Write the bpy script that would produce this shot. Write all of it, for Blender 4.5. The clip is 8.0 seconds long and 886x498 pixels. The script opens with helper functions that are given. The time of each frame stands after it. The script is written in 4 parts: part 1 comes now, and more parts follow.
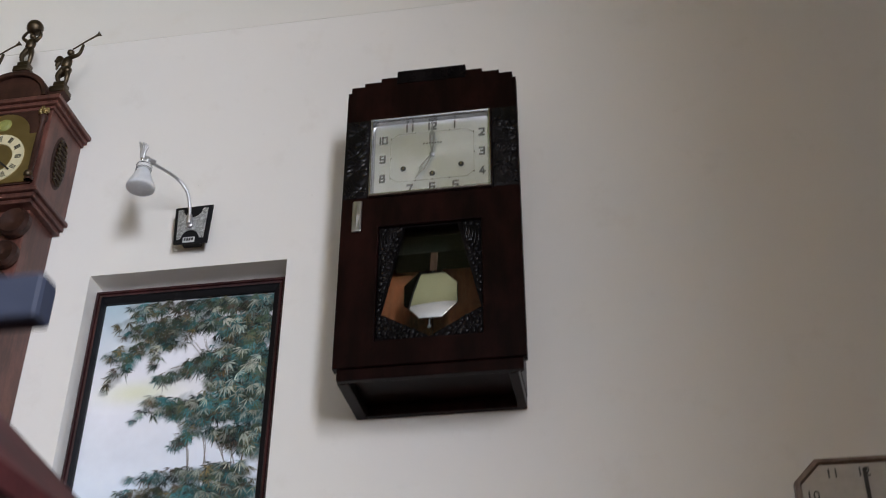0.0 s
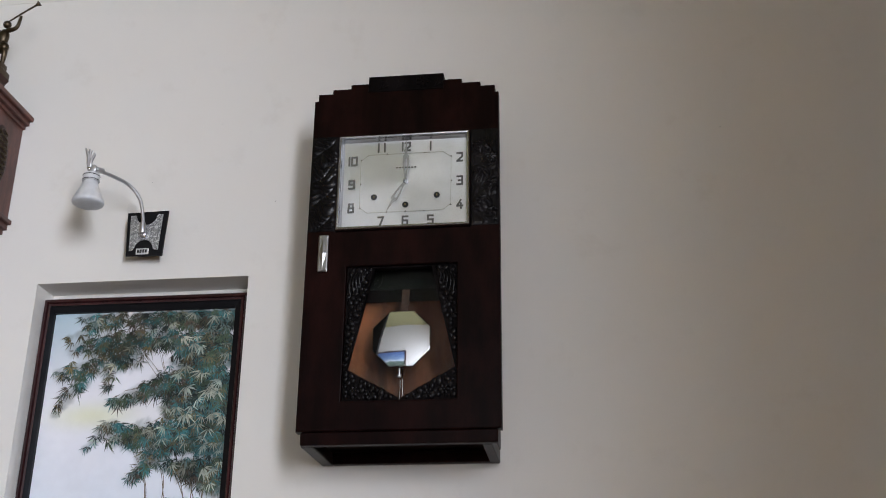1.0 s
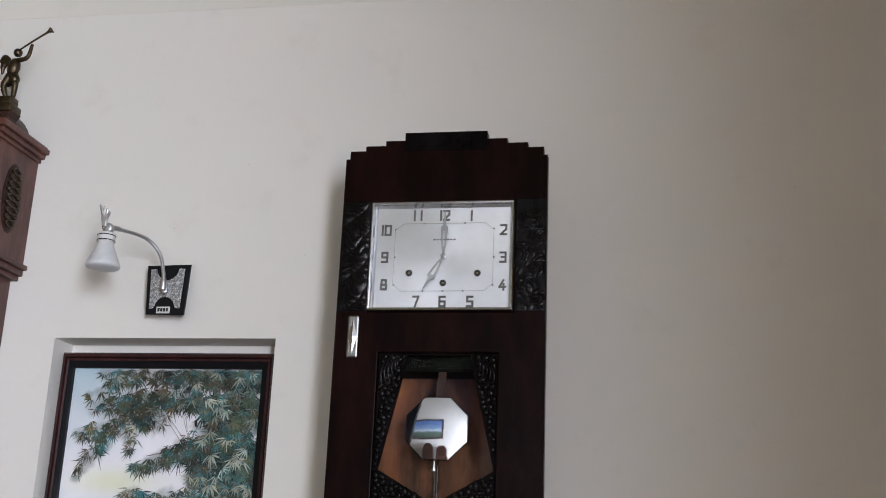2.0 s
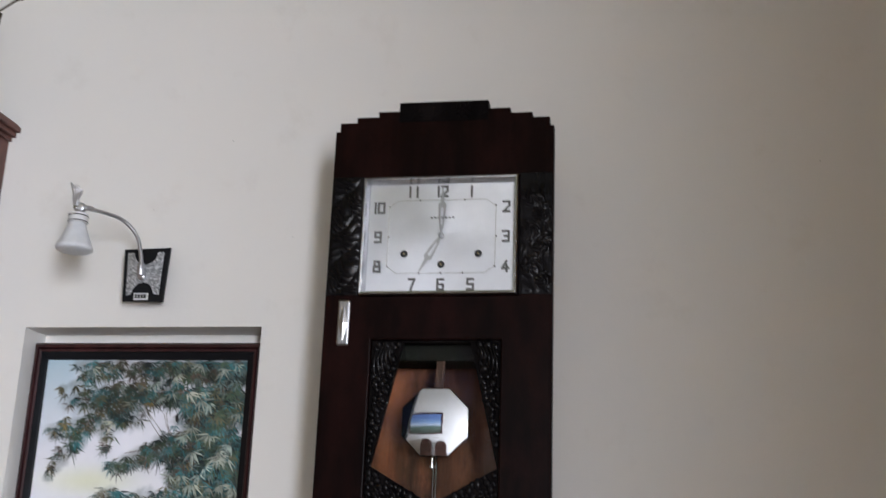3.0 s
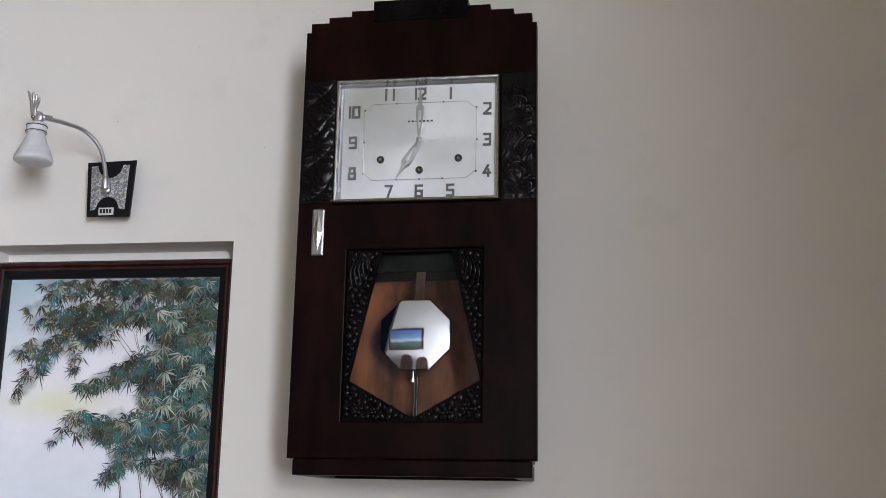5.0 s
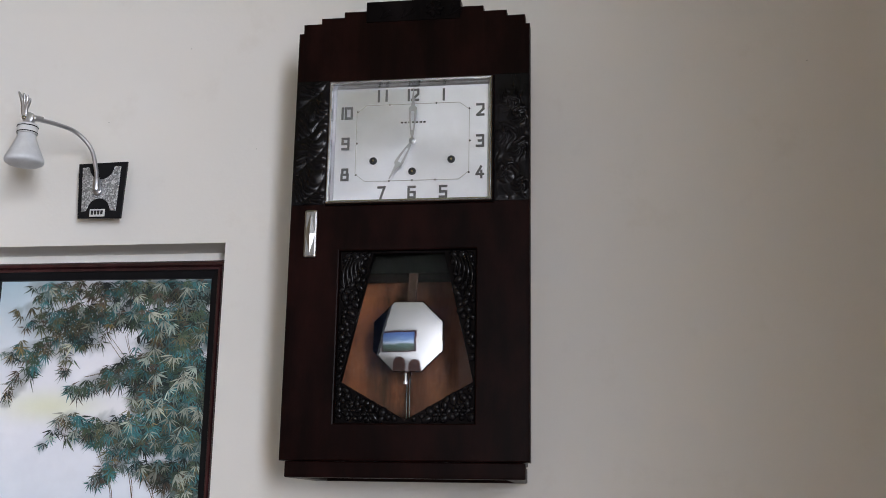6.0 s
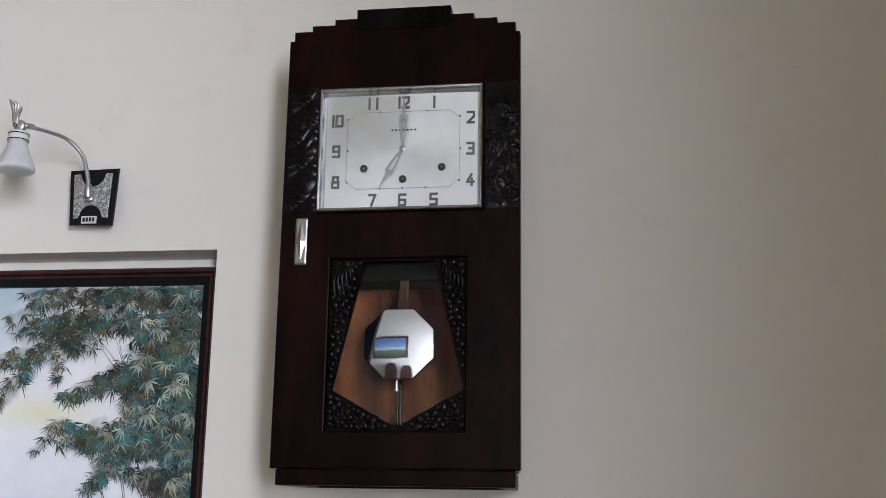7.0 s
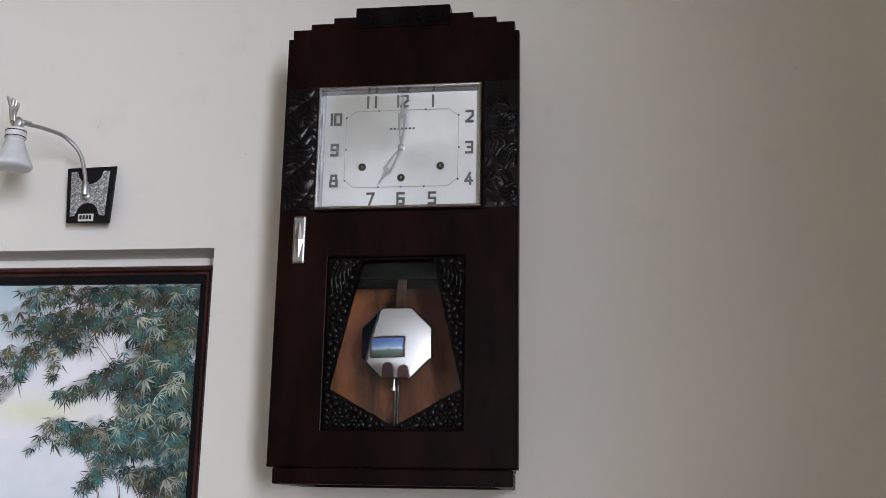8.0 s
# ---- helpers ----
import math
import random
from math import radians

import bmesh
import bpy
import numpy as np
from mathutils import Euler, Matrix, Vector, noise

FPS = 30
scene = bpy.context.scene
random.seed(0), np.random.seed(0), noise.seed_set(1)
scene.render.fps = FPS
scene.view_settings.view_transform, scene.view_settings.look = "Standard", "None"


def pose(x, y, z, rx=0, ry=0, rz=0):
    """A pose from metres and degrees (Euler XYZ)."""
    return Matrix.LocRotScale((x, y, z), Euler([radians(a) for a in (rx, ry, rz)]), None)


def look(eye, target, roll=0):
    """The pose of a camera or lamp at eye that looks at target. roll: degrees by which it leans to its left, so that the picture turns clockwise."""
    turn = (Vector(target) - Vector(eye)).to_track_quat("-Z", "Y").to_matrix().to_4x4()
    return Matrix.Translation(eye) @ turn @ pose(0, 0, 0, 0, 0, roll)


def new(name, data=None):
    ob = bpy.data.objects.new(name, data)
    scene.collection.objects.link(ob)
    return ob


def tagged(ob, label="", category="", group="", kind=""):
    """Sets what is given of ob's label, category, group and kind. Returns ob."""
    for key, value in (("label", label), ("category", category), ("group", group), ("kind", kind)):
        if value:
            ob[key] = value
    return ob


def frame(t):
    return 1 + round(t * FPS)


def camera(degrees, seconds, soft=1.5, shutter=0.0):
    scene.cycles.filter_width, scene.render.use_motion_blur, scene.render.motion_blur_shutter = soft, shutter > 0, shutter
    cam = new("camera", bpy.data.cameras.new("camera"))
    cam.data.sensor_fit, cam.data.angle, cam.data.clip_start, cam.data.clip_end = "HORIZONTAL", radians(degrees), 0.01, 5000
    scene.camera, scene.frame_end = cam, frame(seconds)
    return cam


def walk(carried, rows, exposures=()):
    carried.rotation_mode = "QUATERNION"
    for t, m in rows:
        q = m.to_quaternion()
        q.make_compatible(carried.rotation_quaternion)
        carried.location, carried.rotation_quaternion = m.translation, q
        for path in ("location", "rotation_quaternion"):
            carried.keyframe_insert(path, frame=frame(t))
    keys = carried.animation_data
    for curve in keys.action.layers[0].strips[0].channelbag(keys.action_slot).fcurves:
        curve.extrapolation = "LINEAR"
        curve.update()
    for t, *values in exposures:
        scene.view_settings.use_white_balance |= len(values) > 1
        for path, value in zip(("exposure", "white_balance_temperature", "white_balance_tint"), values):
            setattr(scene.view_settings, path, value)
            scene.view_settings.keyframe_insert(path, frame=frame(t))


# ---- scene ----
cam = camera(43.0, 8.0, soft=0.85, shutter=0.5)
PATH = [
    (0, (0.33, -1.987, 0.82), (0.05, -0.322, 1.892), 0.2),
    (0.2, (0.326, -2.012, 0.882), (0.065, -0.327, 1.926), 0.87),
    (0.5, (0.321, -2.038, 0.993), (0.077, -0.299, 1.95), 1.4),
    (0.7, (0.321, -2.055, 1.135), (0.090, -0.266, 1.998), 0.0),
    (1, (0.331, -2.061, 1.292), (0.082, -0.229, 2.054), 0.6),
    (1.2, (0.328, -2.065, 1.423), (0.070, -0.205, 2.111), -0.1),
    (1.5, (0.357, -2.054, 1.549), (0.054, -0.194, 2.22), 0.6),
    (1.7, (0.347, -2.039, 1.617), (0.031, -0.165, 2.241), 1.9),
    (2.8, (0.327, -1.888, 1.725), (-0.062, 0.006, 2.237), 1.9),
    (3, (0.317, -1.857, 1.697), (-0.033, 0.031, 2.255), 2.1),
    (3.5, (0.321, -1.818, 1.667), (-0.008, 0.095, 2.147), 0.4),
    (4, (0.31, -1.8, 1.662), (-0.014, 0.12, 2.12), 0.9),
    (4.5, (0.307, -1.78, 1.673), (-0.015, 0.142, 2.122), 1.0),
    (6, (0.302, -1.764, 1.668), (-0.001, 0.159, 2.128), 1.0),
    (6.5, (0.315, -1.764, 1.671), (0.015, 0.16, 2.125), 0.6),
    (7, (0.314, -1.768, 1.682), (0.014, 0.156, 2.138), 0.9),
    (7.5, (0.312, -1.767, 1.68), (0.017, 0.157, 2.139), 1.0),
    (8, (0.308, -1.765, 1.676), (0.018, 0.159, 2.138), 1.1),
]
walk(cam, [(t, look(eye, target, roll)) for t, eye, target, roll in PATH])

# ---- world, daylight, exposure ----
world = bpy.data.worlds.new("sky_world")
scene.world = world
world.use_nodes = True
_n = world.node_tree.nodes
_sky = _n.new("ShaderNodeTexSky")
_sky.sky_type, _sky.sun_disc = "NISHITA", False
_sky.sun_elevation, _sky.sun_rotation = radians(48), radians(120)
world.node_tree.links.new(_sky.outputs["Color"], _n["Background"].inputs["Color"])
_n["Background"].inputs["Strength"].default_value = 0.1

XR, XL, YB, ZC = 1.10, -3.2, -4.6, 4.00      # room: inner faces of the side walls, back wall, ceiling
WY0, WY1, WZ0, WZ1 = -4.30, -2.62, 1.15, 2.55  # the window in the side wall


def area(name, m, w, h, power, colour):
    lamp = bpy.data.lights.new(name, "AREA")
    lamp.shape, lamp.size, lamp.size_y, lamp.energy, lamp.color = "RECTANGLE", w, h, power, colour
    ob = new(name, lamp)
    ob.matrix_world = m
    return ob


# the sky's light in the window opening, leaning a little downwards as light from above does
WYC, WZC = (WY0 + WY1) / 2, (WZ0 + WZ1) / 2
area("window_daylight", look((XR + 0.345, WYC, WZC), (XR - 0.655, WYC, WZC - 0.22)), WY1 - WY0 - 0.02, WZ1 - WZ0 - 0.08, 372, (0.80, 0.85, 0.968))

# ---- materials ----


def mat(name):
    m = bpy.data.materials.new(name)
    m.use_nodes = True
    nt = m.node_tree
    return m, nt, nt.nodes["Principled BSDF"]


def setp(b, **kw):
    for k, v in kw.items():
        b.inputs[k.replace("_", " ")].default_value = v


def coords(nt, scale=(1, 1, 1)):
    tc = nt.nodes.new("ShaderNodeTexCoord")
    mp = nt.nodes.new("ShaderNodeMapping")
    mp.inputs["Scale"].default_value = scale
    nt.links.new(tc.outputs["Object"], mp.inputs["Vector"])
    return mp.outputs["Vector"]


def noise_tex(nt, vec, scale, detail=4, rough=0.55):
    n = nt.nodes.new("ShaderNodeTexNoise")
    setp(n, Scale=scale, Detail=detail, Roughness=rough)
    nt.links.new(vec, n.inputs["Vector"])
    return n.outputs["Fac"]


def ramp(nt, fac, stops):
    r = nt.nodes.new("ShaderNodeValToRGB")
    e = r.color_ramp.elements
    while len(e) < len(stops):
        e.new(0.5)
    for el, (p, c) in zip(e, stops):
        el.position, el.color = p, (*c, 1)
    nt.links.new(fac, r.inputs["Fac"])
    return r.outputs["Color"]


def mixc(nt, fac, a, b, kind="MIX"):
    n = nt.nodes.new("ShaderNodeMix")
    n.data_type, n.blend_type = "RGBA", kind
    for sock, v in ((n.inputs[0], fac), (n.inputs[6], a), (n.inputs[7], b)):
        if isinstance(v, (int, float)):
            sock.default_value = v
        elif isinstance(v, tuple):
            sock.default_value = (*v, 1)
        else:
            nt.links.new(v, sock)
    return n.outputs[2]


def bump(nt, b, h, strength, dist=0.001):
    n = nt.nodes.new("ShaderNodeBump")
    setp(n, Strength=strength, Distance=dist)
    nt.links.new(h, n.inputs["Height"])
    nt.links.new(n.outputs["Normal"], b.inputs["Normal"])


def plaster(name, base, dirt, amount=0.35):
    m, nt, b = mat(name)
    v = coords(nt)
    big, mid, fine = noise_tex(nt, v, 1.3, 5), noise_tex(nt, v, 9, 6, 0.65), noise_tex(nt, v, 160, 3)
    c = ramp(nt, big, [(0.35, base), (0.75, tuple(x * 0.95 for x in base))])
    blot = ramp(nt, mid, [(0.57, (0, 0, 0)), (0.80, (1, 1, 1))])
    sc = nt.nodes.new("ShaderNodeMath")
    sc.operation, sc.inputs[1].default_value = "MULTIPLY", amount
    nt.links.new(blot, sc.inputs[0])
    c = mixc(nt, sc.outputs[0], c, dirt)
    nt.links.new(c, b.inputs["Base Color"])
    setp(b, Roughness=0.62)
    b.inputs["Specular IOR Level"].default_value = 0.3
    bump(nt, b, fine, 0.12, 0.002)
    return m


def wood(name, dark, light, rough=0.35, coat=0.3, axis="z", grain=60, spec=0.4):
    m, nt, b = mat(name)
    sc = {"z": (1, 1, 0.05), "x": (0.05, 1, 1), "y": (1, 0.05, 1)}[axis]
    v = coords(nt, sc)
    g = noise_tex(nt, v, grain, 6, 0.6)
    f = noise_tex(nt, v, grain * 7, 4, 0.7)
    st = noise_tex(nt, coords(nt), 6, 4)
    c = ramp(nt, g, [(0.35, dark), (0.68, light)])
    c = mixc(nt, ramp(nt, f, [(0.45, (0.0, 0.0, 0.0)), (0.8, (0.5, 0.5, 0.5))]), c, tuple(x * 0.6 for x in dark))
    worn = ramp(nt, noise_tex(nt, coords(nt, (1, 1, 0.4)), 11, 6, 0.7), [(0.46, (0.0, 0.0, 0.0)), (0.70, (0.85, 0.85, 0.85))])
    c = mixc(nt, worn, c, tuple(1.9 * x for x in light))
    nt.links.new(c, b.inputs["Base Color"])
    rr = nt.nodes.new("ShaderNodeMapRange")
    rr.inputs["To Min"].default_value, rr.inputs["To Max"].default_value = rough - 0.08, rough + 0.14
    nt.links.new(st, rr.inputs["Value"])
    nt.links.new(rr.outputs["Result"], b.inputs["Roughness"])
    b.inputs["Coat Weight"].default_value = coat
    b.inputs["Coat Roughness"].default_value = 0.22
    b.inputs["Specular IOR Level"].default_value = spec
    bump(nt, b, f, 0.15, 0.0006)
    return m


def metal(name, col, rough, wear=0.08, scale=40):
    m, nt, b = mat(name)
    v = coords(nt)
    f = noise_tex(nt, v, scale, 5, 0.6)
    c = ramp(nt, f, [(0.3, tuple(x * 0.86 for x in col)), (0.7, col)])
    nt.links.new(c, b.inputs["Base Color"])
    rr = nt.nodes.new("ShaderNodeMapRange")
    rr.inputs["To Min"].default_value, rr.inputs["To Max"].default_value = rough, rough + wear
    nt.links.new(f, rr.inputs["Value"])
    nt.links.new(rr.outputs["Result"], b.inputs["Roughness"])
    setp(b, Metallic=1.0)
    return m


def plain(name, col, rough=0.5, spec=0.5, vary=0.12, scale=60):
    m, nt, b = mat(name)
    f = noise_tex(nt, coords(nt), scale, 4)
    c = ramp(nt, f, [(0.3, tuple(x * (1 - vary) for x in col)), (0.7, col)])
    nt.links.new(c, b.inputs["Base Color"])
    setp(b, Roughness=rough)
    b.inputs["Specular IOR Level"].default_value = spec
    return m


M_WALL = plaster("cream_wall_paint", (0.81, 0.787, 0.748), (0.64, 0.60, 0.54), 0.38)
# unseen ceiling: dark olive to cut bounced light and tint the dial's reflection
M_CEIL = plaster("dark_olive_ceiling", (0.20, 0.19, 0.095), (0.17, 0.16, 0.08), 0.4)
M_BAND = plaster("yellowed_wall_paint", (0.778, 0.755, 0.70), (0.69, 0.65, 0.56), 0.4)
M_ROOM = plaster("room_wall_paint", (0.50, 0.49, 0.475), (0.43, 0.42, 0.41), 0.3)
M_WEST = plaster("brown_wall_paint", (0.15, 0.105, 0.06), (0.12, 0.085, 0.05), 0.3)
M_TAN = plaster("tan_wall_paint", (0.30, 0.18, 0.065), (0.25, 0.15, 0.055), 0.3)
M_FLOOR = plain("floor_terracotta", (0.11, 0.07, 0.04), 0.35, 0.5, 0.25, 8)
M_CASE = wood("dark_polished_mahogany", (0.0040, 0.0016, 0.0014), (0.0105, 0.0031, 0.0026), 0.30, 0.0, "z", 38, 0.06)
M_CARVE = wood("black_stained_carved_wood", (0.0032, 0.0028, 0.0032), (0.007, 0.006, 0.0068), 0.20, 0.0, "z", 60, 0.15)
M_GROUND = wood("matt_black_carving_ground", (0.0025, 0.002, 0.002), (0.006, 0.0045, 0.0045), 0.55, 0.0, "z", 60, 0.03)
M_INNER = wood("case_inside_wood", (0.022, 0.0075, 0.003), (0.145, 0.050, 0.018), 0.40, 0.05, "z", 22, 0.18)
M_TOPDARK = plain("matt_black_block", (0.005, 0.006, 0.004), 0.7, 0.04)
M_ROD = wood("pendulum_rod_wood", (0.032, 0.017, 0.010), (0.065, 0.036, 0.022), 0.5, 0.0, "z", 90, 0.10)
M_CHROME = metal("chrome", (0.86, 0.87, 0.88), 0.05, 0.06)
M_MIRROR = metal("polished_nickel_bob", (0.74, 0.75, 0.77), 0.015, 0.035, 25)
nt = M_MIRROR.node_tree
bump(nt, nt.nodes["Principled BSDF"], noise_tex(nt, coords(nt), 34, 2, 0.4), 0.07, 0.0012)
M_DIAL = metal("satin_silver_dial", (0.86, 0.87, 0.90), 0.32, 0.03, 14)
nt = M_DIAL.node_tree
tan = nt.nodes.new("ShaderNodeTangent")
tan.direction_type, tan.axis = "RADIAL", "Y"
nt.links.new(tan.outputs["Tangent"], nt.nodes["Principled BSDF"].inputs["Tangent"])
setp(nt.nodes["Principled BSDF"], Anisotropic=0.28)
M_SATIN = metal("satin_chrome", (0.74, 0.75, 0.76), 0.20, 0.08)
M_PLATE = metal("brushed_nickel", (0.70, 0.70, 0.72), 0.38, 0.1)
M_HANDLE = metal("worn_chrome_handle", (0.46, 0.455, 0.45), 0.28, 0.14, 90)
M_HAND = metal("grey_steel_hands", (0.42, 0.42, 0.42), 0.35, 0.1)
M_NUM = plain("grey_numeral_enamel", (0.12, 0.117, 0.112), 0.6, 0.12)
M_INK = plain("black_ink", (0.015, 0.015, 0.015), 0.5)
M_FINE = plain("grey_minute_track", (0.42, 0.41, 0.38), 0.65, 0.12)
M_BRASS = metal("aged_brass", (0.42, 0.32, 0.15), 0.32, 0.15)
M_BRONZE = metal("dark_bronze", (0.10, 0.076, 0.050), 0.35, 0.2)
M_BLACK = plain("black_plastic", (0.008, 0.008, 0.010), 0.45, 0.2)
M_WHITEPL = plain("white_plastic", (0.72, 0.72, 0.72), 0.4)
M_FRAME = wood("dark_red_frame_lacquer", (0.018, 0.006, 0.007), (0.042, 0.013, 0.014), 0.28, 0.2, "z", 70)
M_FRAMEIN = plain("black_frame_inlay", (0.008, 0.008, 0.010), 0.55, 0.25)
M_OAK = wood("red_brown_oak", (0.050, 0.018, 0.014), (0.100, 0.038, 0.028), 0.42, 0.15, "z", 45)
M_OAKDK = wood("dark_oak", (0.018, 0.008, 0.006), (0.038, 0.016, 0.011), 0.42, 0.05, "x", 45, 0.2)
M_VOID = plain("black_fabric_back", (0.008, 0.008, 0.008), 0.9)


def glass(name, tint=(1, 1, 1), rough=0.0):
    m, nt, b = mat(name)
    setp(b, Roughness=rough, IOR=1.17)
    b.inputs["Base Color"].default_value = (*tint, 1)
    b.inputs["Transmission Weight"].default_value = 1.0
    return m


M_GLASS = glass("clear_glass")


def frosted():
    m, nt, b = mat("frosted_glass_shade")
    f = noise_tex(nt, coords(nt), 90, 4)
    c = ramp(nt, f, [(0.3, (0.60, 0.61, 0.63)), (0.7, (0.68, 0.69, 0.71))])
    nt.links.new(c, b.inputs["Base Color"])
    setp(b, Roughness=0.35)
    b.inputs["Subsurface Weight"].default_value = 0.5
    b.inputs["Subsurface Radius"].default_value = (0.01, 0.01, 0.01)
    return m


M_FROST = frosted()


def glitter():
    m, nt, b = mat("silver_glitter")
    v = coords(nt)
    vo = nt.nodes.new("ShaderNodeTexVoronoi")
    vo.inputs["Scale"].default_value = 420
    nt.links.new(v, vo.inputs["Vector"])
    bw = nt.nodes.new("ShaderNodeRGBToBW")
    nt.links.new(vo.outputs["Color"], bw.inputs[0])
    c = ramp(nt, bw.outputs[0], [(0.25, (0.30, 0.31, 0.32)), (0.62, (0.62, 0.63, 0.65)), (0.8, (0.92, 0.93, 0.95))])
    nt.links.new(c, b.inputs["Base Color"])
    setp(b, Metallic=0.6, Roughness=0.35)
    bump(nt, b, bw.outputs[0], 0.9, 0.002)
    return m


M_GLITTER = glitter()

# ---- mesh helpers ----


def thing(name, at, label, category, group="", kind=""):
    ob = new(name)
    ob.location = at
    ob.empty_display_size = 0.05
    return tagged(ob, label, category, group, kind)


def mesh(name, bm, material, smooth=False):
    bmesh.ops.recalc_face_normals(bm, faces=bm.faces[:])
    me = bpy.data.meshes.new(name)
    bm.to_mesh(me)
    bm.free()
    for mm in material if isinstance(material, (list, tuple)) else [material]:
        me.materials.append(mm)
    if smooth:
        for p in me.polygons:
            p.use_smooth = True
    return me


def part(name, bm, material, parent, label="", smooth=False):
    """A bmesh in world metres as one mesh object under a thing or part."""
    base = Vector((0, 0, 0))
    q = parent
    while q:
        base += q.location
        q = q.parent
    bmesh.ops.translate(bm, verts=bm.verts[:], vec=-base)
    ob = new(name, mesh(name, bm, material, smooth))
    ob.parent = parent
    return tagged(ob, label)


def single(name, bm, material, label, category="", kind="", group="", smooth=False):
    """A thing that is one mesh, with its origin at its base."""
    lo = [min(v.co[i] for v in bm.verts) for i in range(3)]
    hi = [max(v.co[i] for v in bm.verts) for i in range(3)]
    base = Vector(((lo[0] + hi[0]) / 2, (lo[1] + hi[1]) / 2, lo[2]))
    bmesh.ops.translate(bm, verts=bm.verts[:], vec=-base)
    ob = new(name, mesh(name, bm, material, smooth))
    ob.location = base
    return tagged(ob, label, category, group, kind)


def box(x0, x1, y0, y1, z0, z1, bevel=0.0, bm=None, seg=2):
    bm = bm or bmesh.new()
    r = bmesh.ops.create_cube(bm, size=1.0)
    vs = r["verts"]
    bmesh.ops.scale(bm, vec=(x1 - x0, y1 - y0, z1 - z0), verts=vs)
    bmesh.ops.translate(bm, vec=((x0 + x1) / 2, (y0 + y1) / 2, (z0 + z1) / 2), verts=vs)
    if bevel:
        es = list({e for v in vs for e in v.link_edges})
        bmesh.ops.bevel(bm, geom=es, offset=bevel, segments=seg, affect="EDGES", profile=0.5)
    return bm


def plate(outer, holes, y0, y1, bevel=0.0, bm=None):
    """A flat board in the x-z plane with holes, y0 (back) to y1 (front)."""
    bm = bm or bmesh.new()
    edges = []
    for loop in (outer, *holes):
        vs = [bm.verts.new((x, y0, z)) for x, z in loop]
        edges += [bm.edges.new((vs[i], vs[(i + 1) % len(vs)])) for i in range(len(vs))]
    r = bmesh.ops.triangle_fill(bm, use_beauty=True, edges=edges)
    faces = [g for g in r["geom"] if isinstance(g, bmesh.types.BMFace)]
    ex = bmesh.ops.extrude_face_region(bm, geom=faces)
    top = [g for g in ex["geom"] if isinstance(g, bmesh.types.BMVert)]
    bmesh.ops.translate(bm, vec=(0, y1 - y0, 0), verts=top)
    if bevel:
        bmesh.ops.recalc_face_normals(bm, faces=bm.faces[:])
        es = [e for e in bm.edges if len(e.link_faces) == 2 and e.calc_face_angle(0) > 0.6 and all(abs(v.co.y - y1) < 1e-6 for v in e.verts)]
        bmesh.ops.bevel(bm, geom=es, offset=bevel, segments=2, affect="EDGES", profile=0.5)
    return bm


def rect(x0, x1, z0, z1):
    return [(x0, z0), (x1, z0), (x1, z1), (x0, z1)]


def ring_loft(steps, closed_back=False, bm=None):
    """A rectangular moulding: steps of (x0, x1, z0, z1, y)."""
    bm = bm or bmesh.new()
    loops = [[bm.verts.new((x, y, z)) for x, z in rect(x0, x1, z0, z1)] for x0, x1, z0, z1, y in steps]
    for a, b in zip(loops, loops[1:]):
        for i in range(4):
            bm.faces.new((a[i], a[(i + 1) % 4], b[(i + 1) % 4], b[i]))
    return bm


def lathe(profile, at, axis=(0, 0, 1), segs=28, bm=None):
    """Profile of (radius, height) turned about an axis."""
    bm = bm or bmesh.new()
    turn = Vector(axis).normalized().to_track_quat("Z", "Y").to_matrix()
    rings = []
    for r, h in profile:
        if r < 1e-6:
            rings.append([bm.verts.new(Vector(at) + turn @ Vector((0, 0, h)))])
        else:
            rings.append([bm.verts.new(Vector(at) + turn @ Vector((r * math.cos(2 * math.pi * i / segs), r * math.sin(2 * math.pi * i / segs), h))) for i in range(segs)])
    for a, b in zip(rings, rings[1:]):
        for i in range(segs):
            j = (i + 1) % segs
            if len(a) == 1 and len(b) > 1:
                bm.faces.new((a[0], b[i], b[j]))
            elif len(b) == 1 and len(a) > 1:
                bm.faces.new((a[i], a[j], b[0]))
            elif len(a) > 1:
                bm.faces.new((a[i], a[j], b[j], b[i]))
    return bm


def curve_points(pts, n):
    """Points along a smooth line through pts."""
    P = [Vector(p) for p in pts]
    P = [P[0] * 2 - P[1]] + P + [P[-1] * 2 - P[-2]]
    out = []
    for i in range(1, len(P) - 2):
        for k in range(n):
            t = k / n
            a, b, c, d = P[i - 1], P[i], P[i + 1], P[i + 2]
            out.append(0.5 * ((2 * b) + (c - a) * t + (2 * a - 5 * b + 4 * c - d) * t * t + (3 * b - a - 3 * c + d) * t ** 3))
    return out + [P[-2]]


